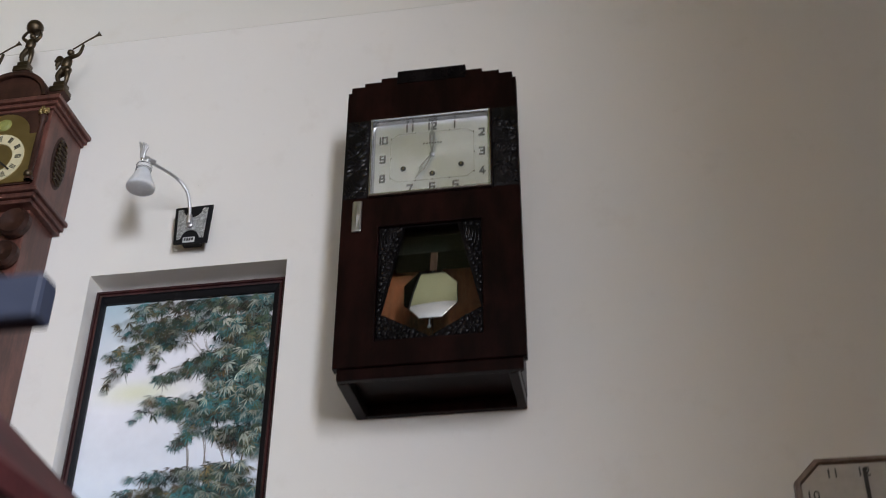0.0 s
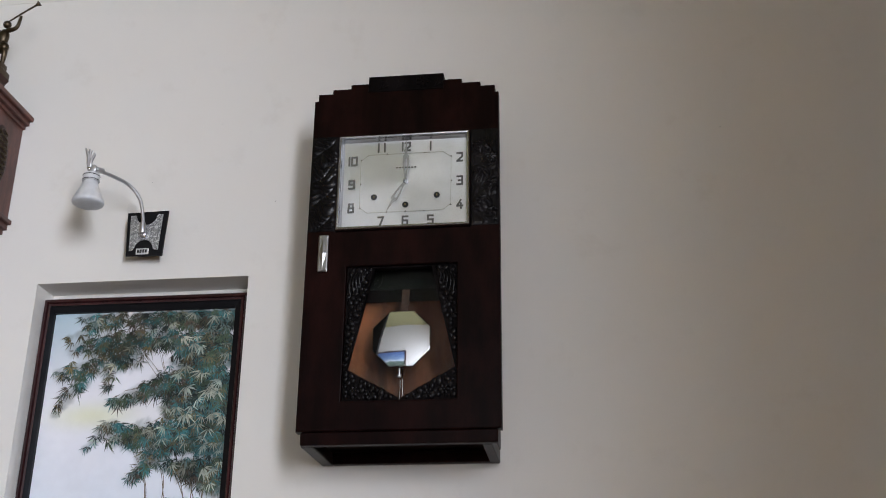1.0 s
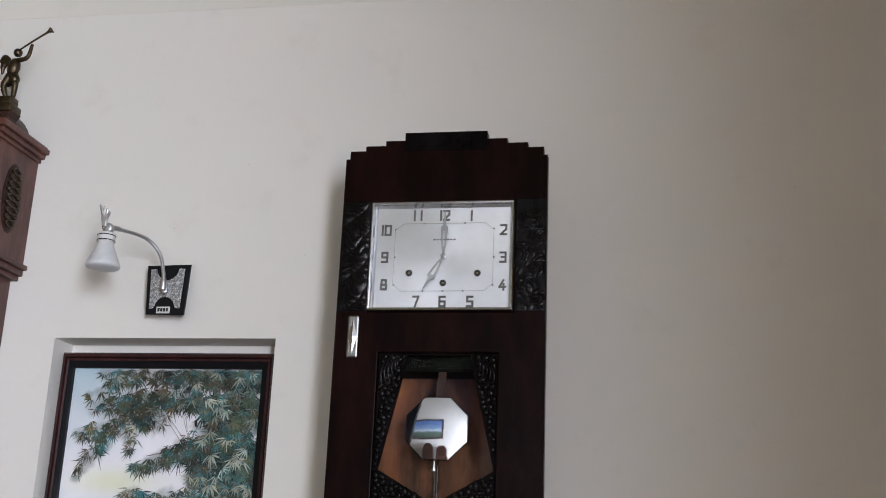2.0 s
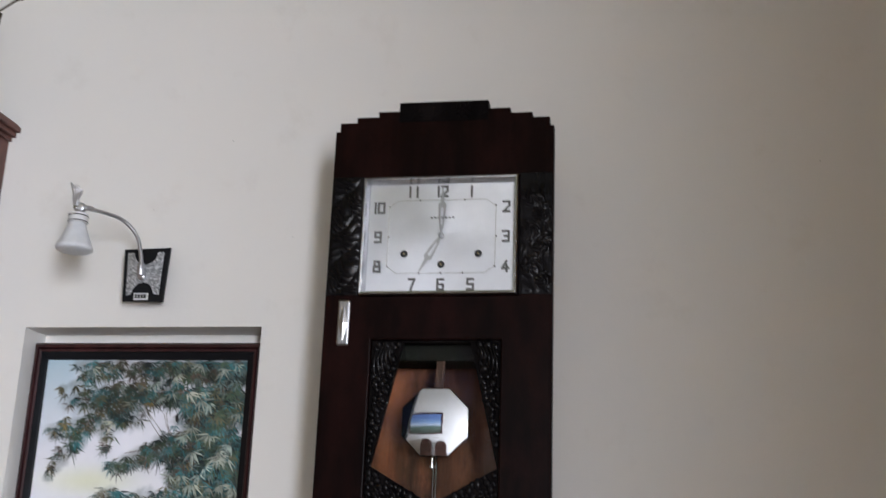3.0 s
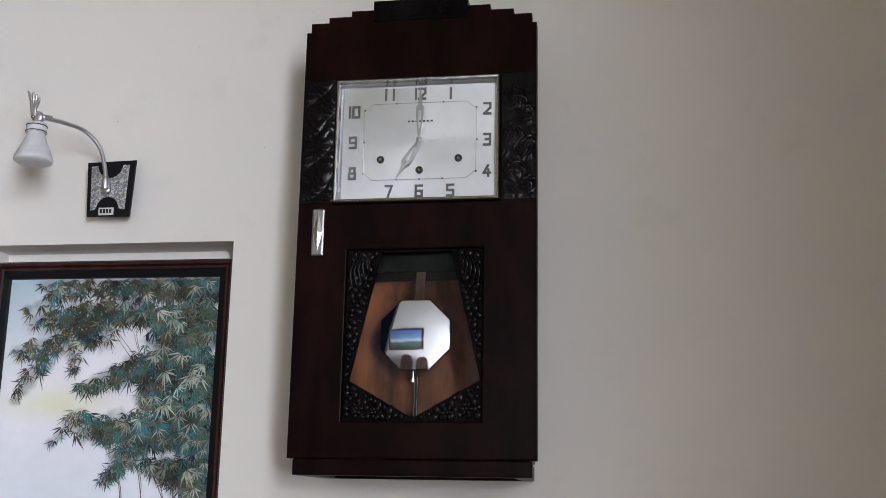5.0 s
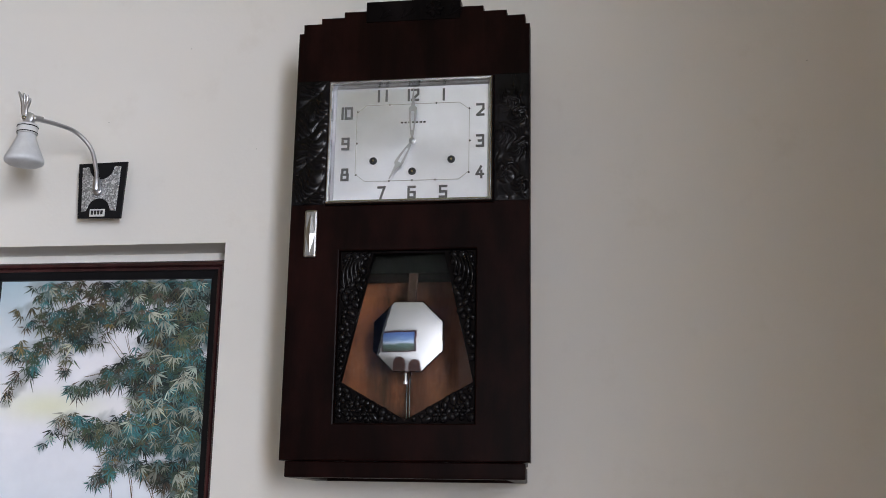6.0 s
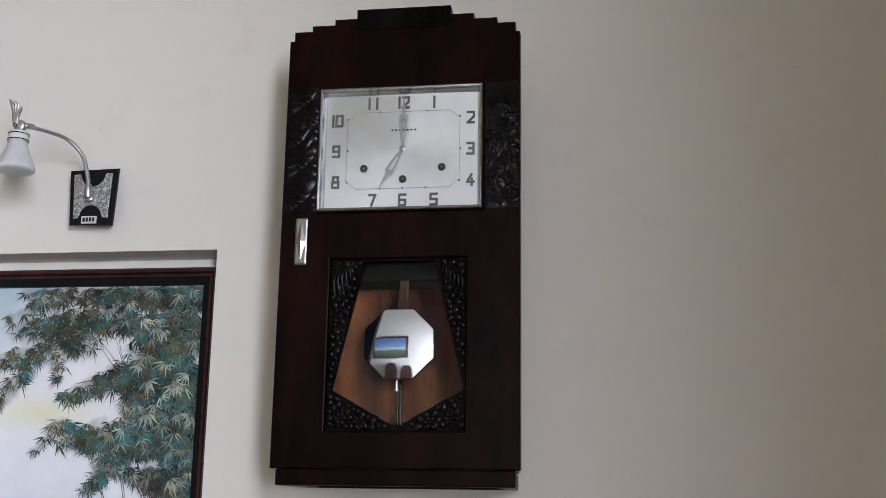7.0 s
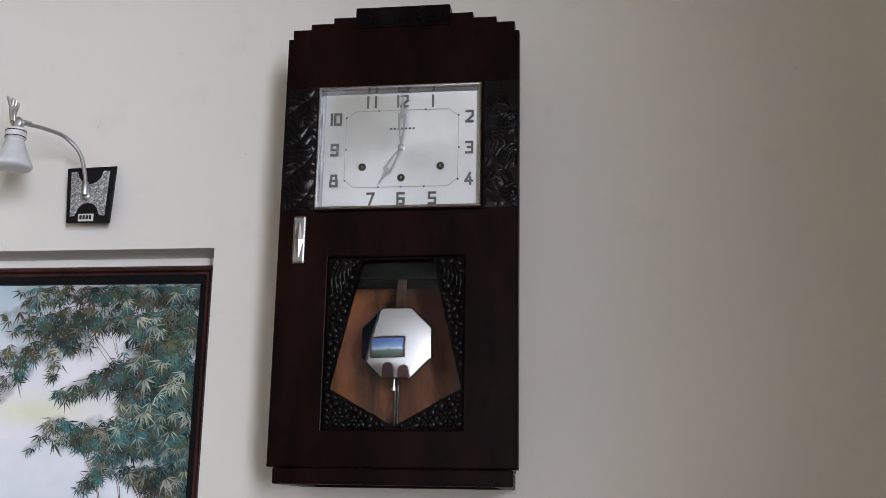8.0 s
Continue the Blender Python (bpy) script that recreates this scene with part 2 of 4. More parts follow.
def tube(pts, radii, segs=8, bm=None, flat=1.0, steps=6):
    """A round or flattened bar along a smooth line; radii one number or one for each point along it (start, middle, end)."""
    bm = bm or bmesh.new()
    C = curve_points(pts, steps)
    rings = []
    for i, p in enumerate(C):
        t = (C[min(i + 1, len(C) - 1)] - C[max(i - 1, 0)]).normalized()
        side = t.cross(Vector((0, 1, 0)))
        side = side.normalized() if side.length > 1e-4 else Vector((1, 0, 0))
        up = side.cross(t).normalized()
        s = i / (len(C) - 1)
        r = float(np.interp(s, np.linspace(0, 1, len(radii)), radii)) if isinstance(radii, (list, tuple)) else radii
        rings.append([bm.verts.new(p + side * r * math.cos(2 * math.pi * k / segs) + up * r * flat * math.sin(2 * math.pi * k / segs)) for k in range(segs)])
    for a, b in zip(rings, rings[1:]):
        for k in range(segs):
            bm.faces.new((a[k], a[(k + 1) % segs], b[(k + 1) % segs], b[k]))
    bm.faces.new(rings[0][::-1])
    bm.faces.new(rings[-1])
    return bm


def blob(bm, c, r, sub=2, scale=(1, 1, 1), turn=0.0):
    """A small rounded bead."""
    res = bmesh.ops.create_icosphere(bm, subdivisions=sub, radius=r)
    m = Matrix.Translation(c) @ Matrix.Rotation(turn, 4, "Y") @ Matrix.Diagonal((*scale, 1))
    bmesh.ops.transform(bm, matrix=m, verts=res["verts"])
    return bm


def letters(text, size, at, depth=0.0006):
    """Built-in lettering in the x-z plane facing the room (-y), centred at a place; returns a bmesh."""
    cu = bpy.data.curves.new("lettering", "FONT")
    cu.body, cu.size, cu.align_x, cu.align_y, cu.extrude, cu.resolution_u = text, size, "CENTER", "CENTER", depth, 3
    ob = new("lettering", cu)
    me = ob.to_mesh()
    bm = bmesh.new()
    bm.from_mesh(me)
    ob.to_mesh_clear()
    bpy.data.objects.remove(ob)
    bpy.data.curves.remove(cu)
    bmesh.ops.transform(bm, matrix=pose(*at, 90, 0, 0), verts=bm.verts[:])
    return bm


# ---- the room ----
NX0, NX1, NZ0, NZ1, ND = -0.800, -0.347, 1.10, 2.108, 0.075   # the niche that holds the painting

bm = bmesh.new()
xs, zs = [XL - 0.2, NX0, NX1, XR + 0.38], [-0.02, NZ0, NZ1, 4.1]
for i in range(3):
    for k in range(3):
        y0 = ND if (i == 1 and k == 1) else 0.0
        box(xs[i], xs[i + 1], y0, 0.22, zs[k], zs[k + 1], bm=bm)
bmesh.ops.remove_doubles(bm, verts=bm.verts[:], dist=1e-5)
single("wall_north", bm, M_WALL, "cream painted plaster wall with a recess for a painting", "wall", "structure")
single("wall_west", box(XL - 0.2, XL, YB, 0, -0.02, 4.1), M_WEST, "plain brown painted wall", "wall", "structure")
single("wall_south", box(XL - 0.2, XR + 0.38, YB - 0.2, YB, -0.02, 4.1), M_ROOM, "plain cream painted wall hung with a picture", "wall", "structure")
bm = bmesh.new()
ys, zs = [YB, WY0, WY1, 0.0], [-0.02, WZ0, WZ1, 4.1]
for i in range(3):
    for k in range(3):
        if not (i == 1 and k == 1):
            box(XR, XR + 0.38, ys[i], ys[i + 1], zs[k], zs[k + 1], bm=bm)
bmesh.ops.remove_doubles(bm, verts=bm.verts[:], dist=1e-5)
single("wall_east", bm, M_TAN, "plain tan painted wall with a wide window opening", "wall", "structure")
single("floor", box(XL - 0.2, XR + 0.38, YB - 0.2, 0.22, -0.14, -0.02), M_FLOOR, "brown tiled floor", "floor", "structure")
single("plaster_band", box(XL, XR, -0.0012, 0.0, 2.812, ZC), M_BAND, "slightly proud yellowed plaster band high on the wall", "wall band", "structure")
single("ceiling", box(XL - 0.2, XR + 0.38, YB - 0.2, 0.0, ZC, ZC + 0.1), M_CEIL, "unseen ceiling, dark olive to cut bounce and tint the dial", "ceiling", "structure")

# ---- the wall clock ----
CX, FR = 0.0, -0.185
clock = thing("wall_clock", (0, 0, 1.716), "tall dark mahogany pendulum wall clock with carved ornament", "clock")

# stepped outline of the front board
outline = [(-0.180, 1.740), (0.180, 1.740), (0.180, 2.396), (0.173, 2.396), (0.173, 2.411), (0.145, 2.411), (0.145, 2.420),
           (0.109, 2.420), (0.109, 2.429), (0.074, 2.429), (0.074, 2.441), (-0.074, 2.441), (-0.074, 2.429), (-0.109, 2.429),
           (-0.109, 2.420), (-0.145, 2.420), (-0.145, 2.411), (-0.173, 2.411), (-0.173, 2.396), (-0.180, 2.396)]
PANEL = (-0.102, 0.102, 1.793, 2.046)
DIALW = (-0.126, 0.126, 2.116, 2.312)
body = part("door", plate(outline, [rect(*DIALW), rect(*PANEL)], -0.163, FR, 0.0022), M_CASE, clock, "dark mahogany front with a stepped top")
for n, (x0, x1) in (("side_panel", (-0.170, -0.156)), ("side_panel", (0.149, 0.163))):
    part(n, box(x0, x1, -0.1625, -0.002, 1.741, 2.394, 0.002), M_CASE, clock)
part("case_top", box(-0.156, 0.149, -0.1625, -0.002, 2.378, 2.394, 0.001), M_CASE, clock)
part("case_back", box(-0.156, 0.149, -0.016, -0.004, 1.741, 2.378), M_INNER, clock, "brown wooden back board inside the case")
part("case_floor", box(-0.156, 0.149, -0.1625, -0.016, 1.741, 1.751), M_CASE, clock)
part("movement_board", box(-0.155, 0.148, -0.150, -0.020, 2.070, 2.082), M_CASE, clock)
# black block added only to darken the case behind the top of the glass
part("dark_block", box(-0.098, 0.098, -0.100, -0.030, 2.028, 2.0695, 0.002), M_TOPDARK, clock, "black block added to darken the top of the case")
# hollow plinth below the door
plinth = part("plinth", box(-0.172, 0.1735, -0.181, -0.166, 1.7165, 1.7395, 0.002), M_CASE, clock, "open dark wooden plinth frame")
for px0, px1, py0, py1 in ((-0.1735, -0.151, -0.1655, -0.003), (0.144, 0.162, -0.1655, -0.003), (-0.1505, 0.1475, -0.020, -0.003)):
    part("plinth_rail", box(px0, px1, py0, py1, 1.7165, 1.7395, 0.002), M_CASE, plinth)

# bezel, dial, glass
x0, x1, z0, z1 = DIALW
bezel = ring_loft([(x0 + o, x1 - o, z0 + o, z1 - o, y) for o, y in ((0.0005, -0.168), (0.0005, -0.1900), (0.0012, -0.1925), (0.0024, -0.1935), (0.0030, -0.1922),
                                                                     (0.0036, -0.1935), (0.0052, -0.1930), (0.0060, -0.1900), (0.0072, -0.1865), (0.0076, -0.1840), (0.0095, -0.1788))])
part("bezel", bezel, M_SATIN, clock, "polished chrome dial frame")
dial = part("dial", box(x0 + 0.001, x1 - 0.001, -0.178, -0.175, z0 + 0.001, z1 - 0.001), M_DIAL, clock, "satin silver rectangular dial")
DY = -0.1786
g = part("dial_glass", box(x0 + 0.0056, x1 - 0.0056, -0.1895, -0.1880, z0 + 0.0056, z1 - 0.0056), M_GLASS, clock, "clear glass")
g.visible_shadow = False


def bars(bm, x, z, segs, w=0.0034, s=1.0):
    """An angular numeral of straight strokes, centred at x, z."""
    for lift, (ax, az, bx, bz) in enumerate(segs):
        a, b = Vector((ax * s, 0, az * s)), Vector((bx * s, 0, bz * s))
        t = (b - a).normalized()
        n = Vector((-t.z, 0, t.x)) * w / 2
        e = t * w / 2
        q = [a - e - n, b + e - n, b + e + n, a - e + n]
        v0 = [bm.verts.new(p + Vector((x, DY, z))) for p in q]
        v1 = [bm.verts.new(p + Vector((x, DY - 0.0009 - 0.00008 * lift, z))) for p in q]
        bm.faces.new(v1)
        for i in range(4):
            bm.faces.new((v0[i], v0[(i + 1) % 4], v1[(i + 1) % 4], v1[i]))
    return bm


W, H = 0.0046, 0.0082
GLYPH = {"1": [(0, -H, 0, H)], "2": [(-W, H, W, H), (W, H, W, 0.001), (W, 0.001, -W, -H), (-W, -H, W, -H)],
         "3": [(-W, H, W, H), (W, H, W, -H), (-W, -H, W, -H), (-W * 0.4, 0, W, 0)],
         "4": [(W * 0.4, H, -W, -H * 0.4), (-W, -H * 0.4, W * 1.1, -H * 0.4), (W * 0.5, H * 0.2, W * 0.5, -H)],
         "5": [(W, H, -W, H), (-W, H, -W, 0), (-W, 0, W, 0), (W, 0, W, -H), (W, -H, -W, -H)],
         "6": [(W, H, -W, H), (-W, H, -W, -H), (-W, -H, W, -H), (W, -H, W, 0), (W, 0, -W, 0)],
         "7": [(-W, H, W, H), (W, H, -W * 0.2, -H)],
         "8": [(-W * 0.8, H, W * 0.8, H), (-W * 0.8, H, -W * 0.8, 0), (W * 0.8, H, W * 0.8, 0), (-W, 0, W, 0), (-W, 0, -W, -H), (W, 0, W, -H), (-W, -H, W, -H)],
         "9": [(W, 0, -W, 0), (-W, 0, -W, H), (-W, H, W, H), (W, H, W, -H), (W, -H, -W, -H)],
         "0": [(-W, H, W, H), (W, H, W, -H), (W, -H, -W, -H), (-W, -H, -W, H)]}
NUMS = {"12": (0.001, 2.2915), "1": (0.048, 2.2905), "2": (0.104, 2.264), "3": (0.104, 2.215), "4": (0.104, 2.166), "5": (0.0495, 2.1375),
        "6": (0.002, 2.1375), "7": (-0.0440, 2.1380), "8": (-0.1015, 2.1675), "9": (-0.102, 2.2165), "10": (-0.1015, 2.2655), "11": (-0.0455, 2.2915)}
for text, (nx, nz) in NUMS.items():
    bm = bmesh.new()
    if len(text) == 1:
        bars(bm, nx, nz, GLYPH[text])
    else:
        bars(bm, nx - 0.0068, nz, GLYPH[text[0]])
        bars(bm, nx + (0.0030 if text != "11" else 0.0052), nz, GLYPH[text[1]])
    part("numeral", bm, M_NUM, dial, "grey angular numeral " + text)

# minute track with cut corners and hour dots
bm = bmesh.new()
tx, tz0, tz1, cc = 0.0865, 2.1560, 2.2770, 0.0150
loop = [(-tx + cc, tz0), (tx - cc, tz0), (tx, tz0 + cc * 0.8), (tx, tz1 - cc * 0.8), (tx - cc, tz1), (-tx + cc, tz1), (-tx, tz1 - cc * 0.8), (-tx, tz0 + cc * 0.8)]
for (ax, az), (bx, bz) in zip(loop, loop[1:] + loop[:1]):
    n = max(2, round(math.hypot(bx - ax, bz - az) / 0.006))
    for i in range(n):
        a, b = (i + 0.04) / n, (i + 0.86) / n
        bars(bm, 0.001, 0, [(ax + (bx - ax) * a, az + (bz - az) * a, ax + (bx - ax) * b, az + (bz - az) * b)], 0.0007)
part("minute_track", bm, M_FINE, dial, "fine dashed minute line")
for dx, dz in ((-0.035, tz1), (0.037, tz1), (0.0875, 2.2665), (0.0885, 2.2155), (0.0875, 2.166), (0.037, tz0), (0.002, tz0), (-0.033, tz0), (-0.0845, 2.167), (-0.0845, 2.2165), (-0.0845, 2.267)):
    part("hour_dot", lathe([(0, 0.0008), (0.0015, 0.0008), (0.0015, 0)], (dx, DY, dz), (0, -1, 0), 10), M_INK, dial)
# maker's mark as plain bars
bm = bmesh.new()
for i in range(7):
    bars(bm, -0.0155 + i * 0.0058, 2.2475, [(-0.0005, 0, 0.0005, 0)], 0.0024)
part("maker_mark", bm, M_INK, dial, "small black maker's mark")
for kx, kz in ((-0.058, 2.188), (0.061, 2.187), (0.002, 2.1700)):
    k = part("winding_hole", lathe([(0.0058, 0), (0.0058, 0.0012), (0.0044, 0.0016), (0.0040, 0.0003), (0, 0.0003)], (kx, DY, kz), (0, -1, 0), 20), M_INK, dial, "black winding hole with a brass arbor")
    part("arbor", box(kx - 0.0013, kx + 0.0013, DY - 0.004, DY, kz - 0.0013, kz + 0.0013, 0.0003), M_BRASS, k)


def clock_hand(angle, length, width, y, name):
    """A pierced, lance-shaped hand."""
    bm = bmesh.new()
    L = length
    prof = [(0, 0.12), (0.18, 0.55), (0.42, 0.9), (0.62, 1.0), (0.66, 0.45), (1.0, 0.10)]
    out = [(-0.5 * width * w, L * s) for s, w in prof] + [(0.5 * width * w, L * s) for s, w in reversed(prof)]
    hole = [(-0.5 * width * w * 0.42, L * s) for s, w in ((0.2, 0.5), (0.42, 0.9), (0.56, 0.9))] + [(0.5 * width * w * 0.42, L * s) for s, w in ((0.56, 0.9), (0.42, 0.9), (0.2, 0.5))]
    plate(out, [hole], y, y - 0.0008, 0, bm)
    bmesh.ops.transform(bm, matrix=Matrix.Translation((0.0018, 0, 2.2165)) @ Matrix.Rotation(angle, 4, "Y"), verts=bm.verts[:])
    return part(name, bm, M_HAND, dial, "grey steel pierced hand")


clock_hand(radians(0.5), 0.083, 0.0125, DY - 0.0070, "minute_hand")
clock_hand(radians(210), 0.068, 0.0135, DY - 0.0050, "hour_hand")
part("hand_boss", lathe([(0, 0.0105), (0.0016, 0.0105), (0.0020, 0.009), (0.0042, 0.0085), (0.0048, 0.0075), (0.0048, 0.002), (0.003, 0)], (0.0018, DY, 2.2165), (0, -1, 0), 18), M_HAND, dial, smooth=False)

for o in dial.children:
    o.location += Vector((0.0014, 0, -0.0024))

# door handle plate with a lozenge
hd = part("handle", box(-0.1563, -0.1365, FR - 0.006, FR, 2.0355, 2.1085, 0.003), M_HANDLE, body, "chrome handle plate with a lozenge")
bm = bmesh.new()
cx, cz = -0.1464, 2.072
ring = [bm.verts.new((cx + a, FR - 0.0062, cz + b)) for a, b in ((-0.0075, 0), (0, -0.030), (0.0075, 0), (0, 0.030))]
apex = bm.verts.new((cx, FR - 0.0085, cz))
for i in range(4):
    bm.faces.new((ring[i], ring[(i + 1) % 4], apex))
part("lozenge", bm, M_HANDLE, hd)

# carved lower panel with the five-sided window
PENT = [(-0.052, 2.0455), (-0.097, 1.852), (0.001, 1.797), (0.100, 1.852), (0.054, 2.0455)]
x0, x1, z0, z1 = PANEL
inner = [(-0.052, 2.0425), (-0.0955, 1.853), (0.001, 1.7985), (0.0985, 1.853), (0.054, 2.0425)]
carved = part("carved_panel", plate(rect(x0, x1, z0, z1), [inner], -0.166, -0.177, 0.0012), M_GROUND, clock, "black carved panel of leaves and berries")
pg = part("window_glass", plate([(-0.056, 2.0445), (-0.100, 1.851), (0.001, 1.7945), (0.1015, 1.851), (0.058, 2.0445)], [], -0.1625, -0.1650), M_GLASS, clock, "clear five-sided glass")
pg.visible_shadow = False
bm = bmesh.new()
rng = random.Random(5)


def inside(px, pz, poly):
    hit = False
    for (ax, az), (bx, bz) in zip(poly, poly[1:] + poly[:1]):
        if (az > pz) != (bz > pz) and px < (bx - ax) * (pz - az) / (bz - az) + ax:
            hit = not hit
    return hit


def clear(px, pz, r):
    return x0 + r < px < x1 - r and z0 + r < pz < z1 - r and not any(inside(px + r * math.cos(a), pz + r * math.sin(a), inner) for a in (0, 0.8, 1.57, 2.4, 3.14, 3.9, 4.71, 5.5))


placed = []
for _ in range(7000):
    px, pz = rng.uniform(x0, x1), rng.uniform(z0, z1)
    r = rng.uniform(0.0040, 0.0074)
    if clear(px, pz, r * 0.9) and all(math.hypot(px - a, pz - b) > (r + c) * 0.76 for a, b, c in placed):
        placed.append((px, pz, r))
        blob(bm, (px, -0.1768, pz), r, 2, (1, 0.75, 1.1 + rng.uniform(0.0, 0.45)), rng.uniform(-1, 1))
part("berry_relief", bm, M_CARVE, carved, "carved berry clusters", smooth=True)["kind"] = "stuff"
bm = bmesh.new()
for sx in (-1, 1):
    for k in range(5):
        bx = sx * (0.062 + 0.006 * k)
        tube([(bx, -0.178, 2.042), (bx + sx * 0.010, -0.181, 2.028 - 0.004 * k), (bx + sx * 0.006, -0.178, 2.006 - 0.006 * k)], [0.001, 0.0036, 0.0008], 6, bm, 0.8)
    for cxf, czf in ((0.080, 1.812), (0.052, 1.806)):
        for k in range(6):
            a = k * math.pi / 3
            blob(bm, (sx * cxf + 0.0065 * math.cos(a), -0.179, czf + 0.0065 * math.sin(a)), 0.0042, 2, (1.2, 0.7, 0.8), -a)
        blob(bm, (sx * cxf, -0.180, czf), 0.0035)
part("leaf_relief", bm, M_CARVE, carved, "carved leaves and flowers", smooth=True)["kind"] = "stuff"

# carved side strips beside the dial: dense relief of plumes and of scrolls with flowers
FLOWERS = ((0.36, 0.80, 0.34), (0.70, 0.66, 0.30), (0.30, 0.52, 0.30), (0.72, 0.40, 0.34), (0.34, 0.22, 0.30), (0.74, 0.12, 0.24))


def plume_height(u, v):
    """Curled feathers that sweep up and outward."""
    w = v * 3.9
    n = noise.noise(Vector((u * 2.2, w * 1.1, 2.0)))
    s = w - 0.9 * u ** 1.7 + 0.16 * n
    lobe = abs(math.sin(math.pi * s))
    barb = abs(math.sin(22.0 * (u * 0.75 + 0.55 * (s % 1.0)) + 3.0 * n))
    return lobe ** 0.6 * (0.35 + 0.65 * barb) * (0.72 + 0.28 * n)


def scroll_height(u, v):
    """Spiral scrolls, petals and berries; plain towards the top."""
    h = 0.30 * abs(math.sin(9 * u + 7 * v + 3 * noise.noise(Vector((u * 3, v * 12, 5.0)))))
    for cu, cv, r in FLOWERS:
        du, dv = u - cu, (v - cv) * 3.9
        d = math.hypot(du, dv) / r
        if d < 1.25:
            th = math.atan2(dv, du) + 1.3 * noise.noise(Vector((u * 5, v * 19, 1.5)))
            h = max(h, max(0.0, 1.25 - d) ** 0.5 * (0.30 + 0.70 * abs(math.sin(2.5 * th + 4.2 * d))))
    return h * min(1.0, max(0.0, (0.93 - v) * 9))


for fn, xa, xb in ((plume_height, -0.1790, -0.1275), (scroll_height, 0.1275, 0.1790)):
    nu, nv = 56, 210
    bm = bmesh.new()
    rows_ = []
    for k in range(nv + 1):
        rw = []
        for i in range(nu + 1):
            u, v = i / nu, k / nv
            edge = min(1.0, 9 * min(u, 1 - u), 30 * min(v, 1 - v))
            rw.append(bm.verts.new((xa + (xb - xa) * u, FR - 0.0006 - 0.0046 * edge * fn(u, v), 2.117 + 0.198 * v)))
        rows_.append(rw)
    for k in range(nv):
        for i in range(nu):
            bm.faces.new((rows_[k][i], rows_[k][i + 1], rows_[k + 1][i + 1], rows_[k + 1][i]))
    rim = [rows_[0][i] for i in range(nu + 1)] + [rows_[k][nu] for k in range(1, nv + 1)] + [rows_[nv][i] for i in range(nu - 1, -1, -1)] + [rows_[k][0] for k in range(nv - 1, 0, -1)]
    low = [bm.verts.new((q.co.x, FR + 0.001, q.co.z)) for q in rim]
    for i in range(len(rim)):
        bm.faces.new((rim[i], rim[(i + 1) % len(rim)], low[(i + 1) % len(rim)], low[i]))
    part("carved_strip", bm, M_CARVE, clock, "black strip carved with plumes" if xa < 0 else "black strip carved with scrolls and flowers", smooth=True)

# carved crest: a black block with low scrolls and one flower
crest = part("crest", plate([(-0.0735, 2.4085), (0.0735, 2.4085), (0.0735, 2.4425), (-0.0735, 2.4425)], [], FR + 0.002, FR - 0.0018, 0.0010), M_GROUND, clock, "black carved crest with a flower")
bm = bmesh.new()
rng = random.Random(3)
for k in range(7):
    q = k * 2 * math.pi / 7
    blob(bm, (0.034 + 0.0078 * math.cos(q), FR - 0.0026, 2.4255 + 0.0078 * math.sin(q)), 0.0052, 2, (1.35, 0.55, 0.75), -q)
blob(bm, (0.034, FR - 0.0034, 2.4255), 0.0032, 2, (1, 0.6, 1))
for sx in (-0.046, -0.012, 0.062):
    for k in range(4):
        q = rng.uniform(-0.5, 0.5) + k * 0.55
        tube([(sx - 0.006, FR - 0.0018, 2.4130), (sx + 0.002 + 0.008 * math.cos(q), FR - 0.0026, 2.4200 + 0.006 * math.sin(q)), (sx + 0.015 * math.cos(q), FR - 0.0018, 2.4220 + 0.013 * math.sin(q))], [0.0008, 0.0018, 0.0006], 6, bm, 0.4, 5)
part("crest_relief", bm, M_GROUND, crest, "carved scrolls and a flower", smooth=True)

# pendulum
bm = box(-0.007, 0.007, -0.099, -0.094, -0.275, -0.140, 0.001)
bmesh.ops.transform(bm, matrix=Matrix.Translation((0.004, 0, 2.205)) @ Matrix.Rotation(radians(3.0), 4, "Y"), verts=bm.verts[:])
pend = part("pendulum", bm, M_ROD, clock, "flat brown pendulum rod")
BX, BY, BZ, BR, RC = -0.0105, -0.100, 1.930, 0.0585, 0.48
bm = bmesh.new()
rings = []
for s in (1.0, 1.0, 0.980, 0.965, 0.85, 0.75, 0.62, 0.48, 0.32, 0.16):
    n = len(rings)
    ring = []
    for i in range(48):
        a = 2 * math.pi * i / 48 + math.pi / 8
        k = (a - math.pi / 8) % (math.pi / 4) - math.pi / 8
        oct_r = BR * math.cos(math.pi / 8) / math.cos(k)
        r = s * oct_r
        sag = (BR ** 2 - r ** 2) / (2 * RC)
        y = BY if n == 0 else BY - 0.0036 if n == 1 else BY - 0.0045 - sag
        ring.append(bm.verts.new((BX + r * math.cos(a), y, BZ + r * math.sin(a))))
    rings.append(ring)
for a, b in zip(rings, rings[1:]):
    for i in range(48):
        bm.faces.new((a[i], a[(i + 1) % 48], b[(i + 1) % 48], b[i]))
c = bm.verts.new((BX, BY - 0.0045 - BR ** 2 / (2 * RC), BZ))
for i in range(48):
    bm.faces.new((rings[-1][i], rings[-1][(i + 1) % 48], c))
bm.faces.new(rings[0][::-1])
bob = part("bob", bm, M_MIRROR, pend, "eight-sided polished nickel bob", smooth=True)
part("rating_nut", lathe([(0.0016, 0), (0.0016, 0.012), (0.0034, 0.012), (0.0034, 0.016), (0, 0.016)], (BX - 0.003, BY, 1.8745), (0, 0, -1), 12), M_HANDLE, pend, "small nickel rating nut")
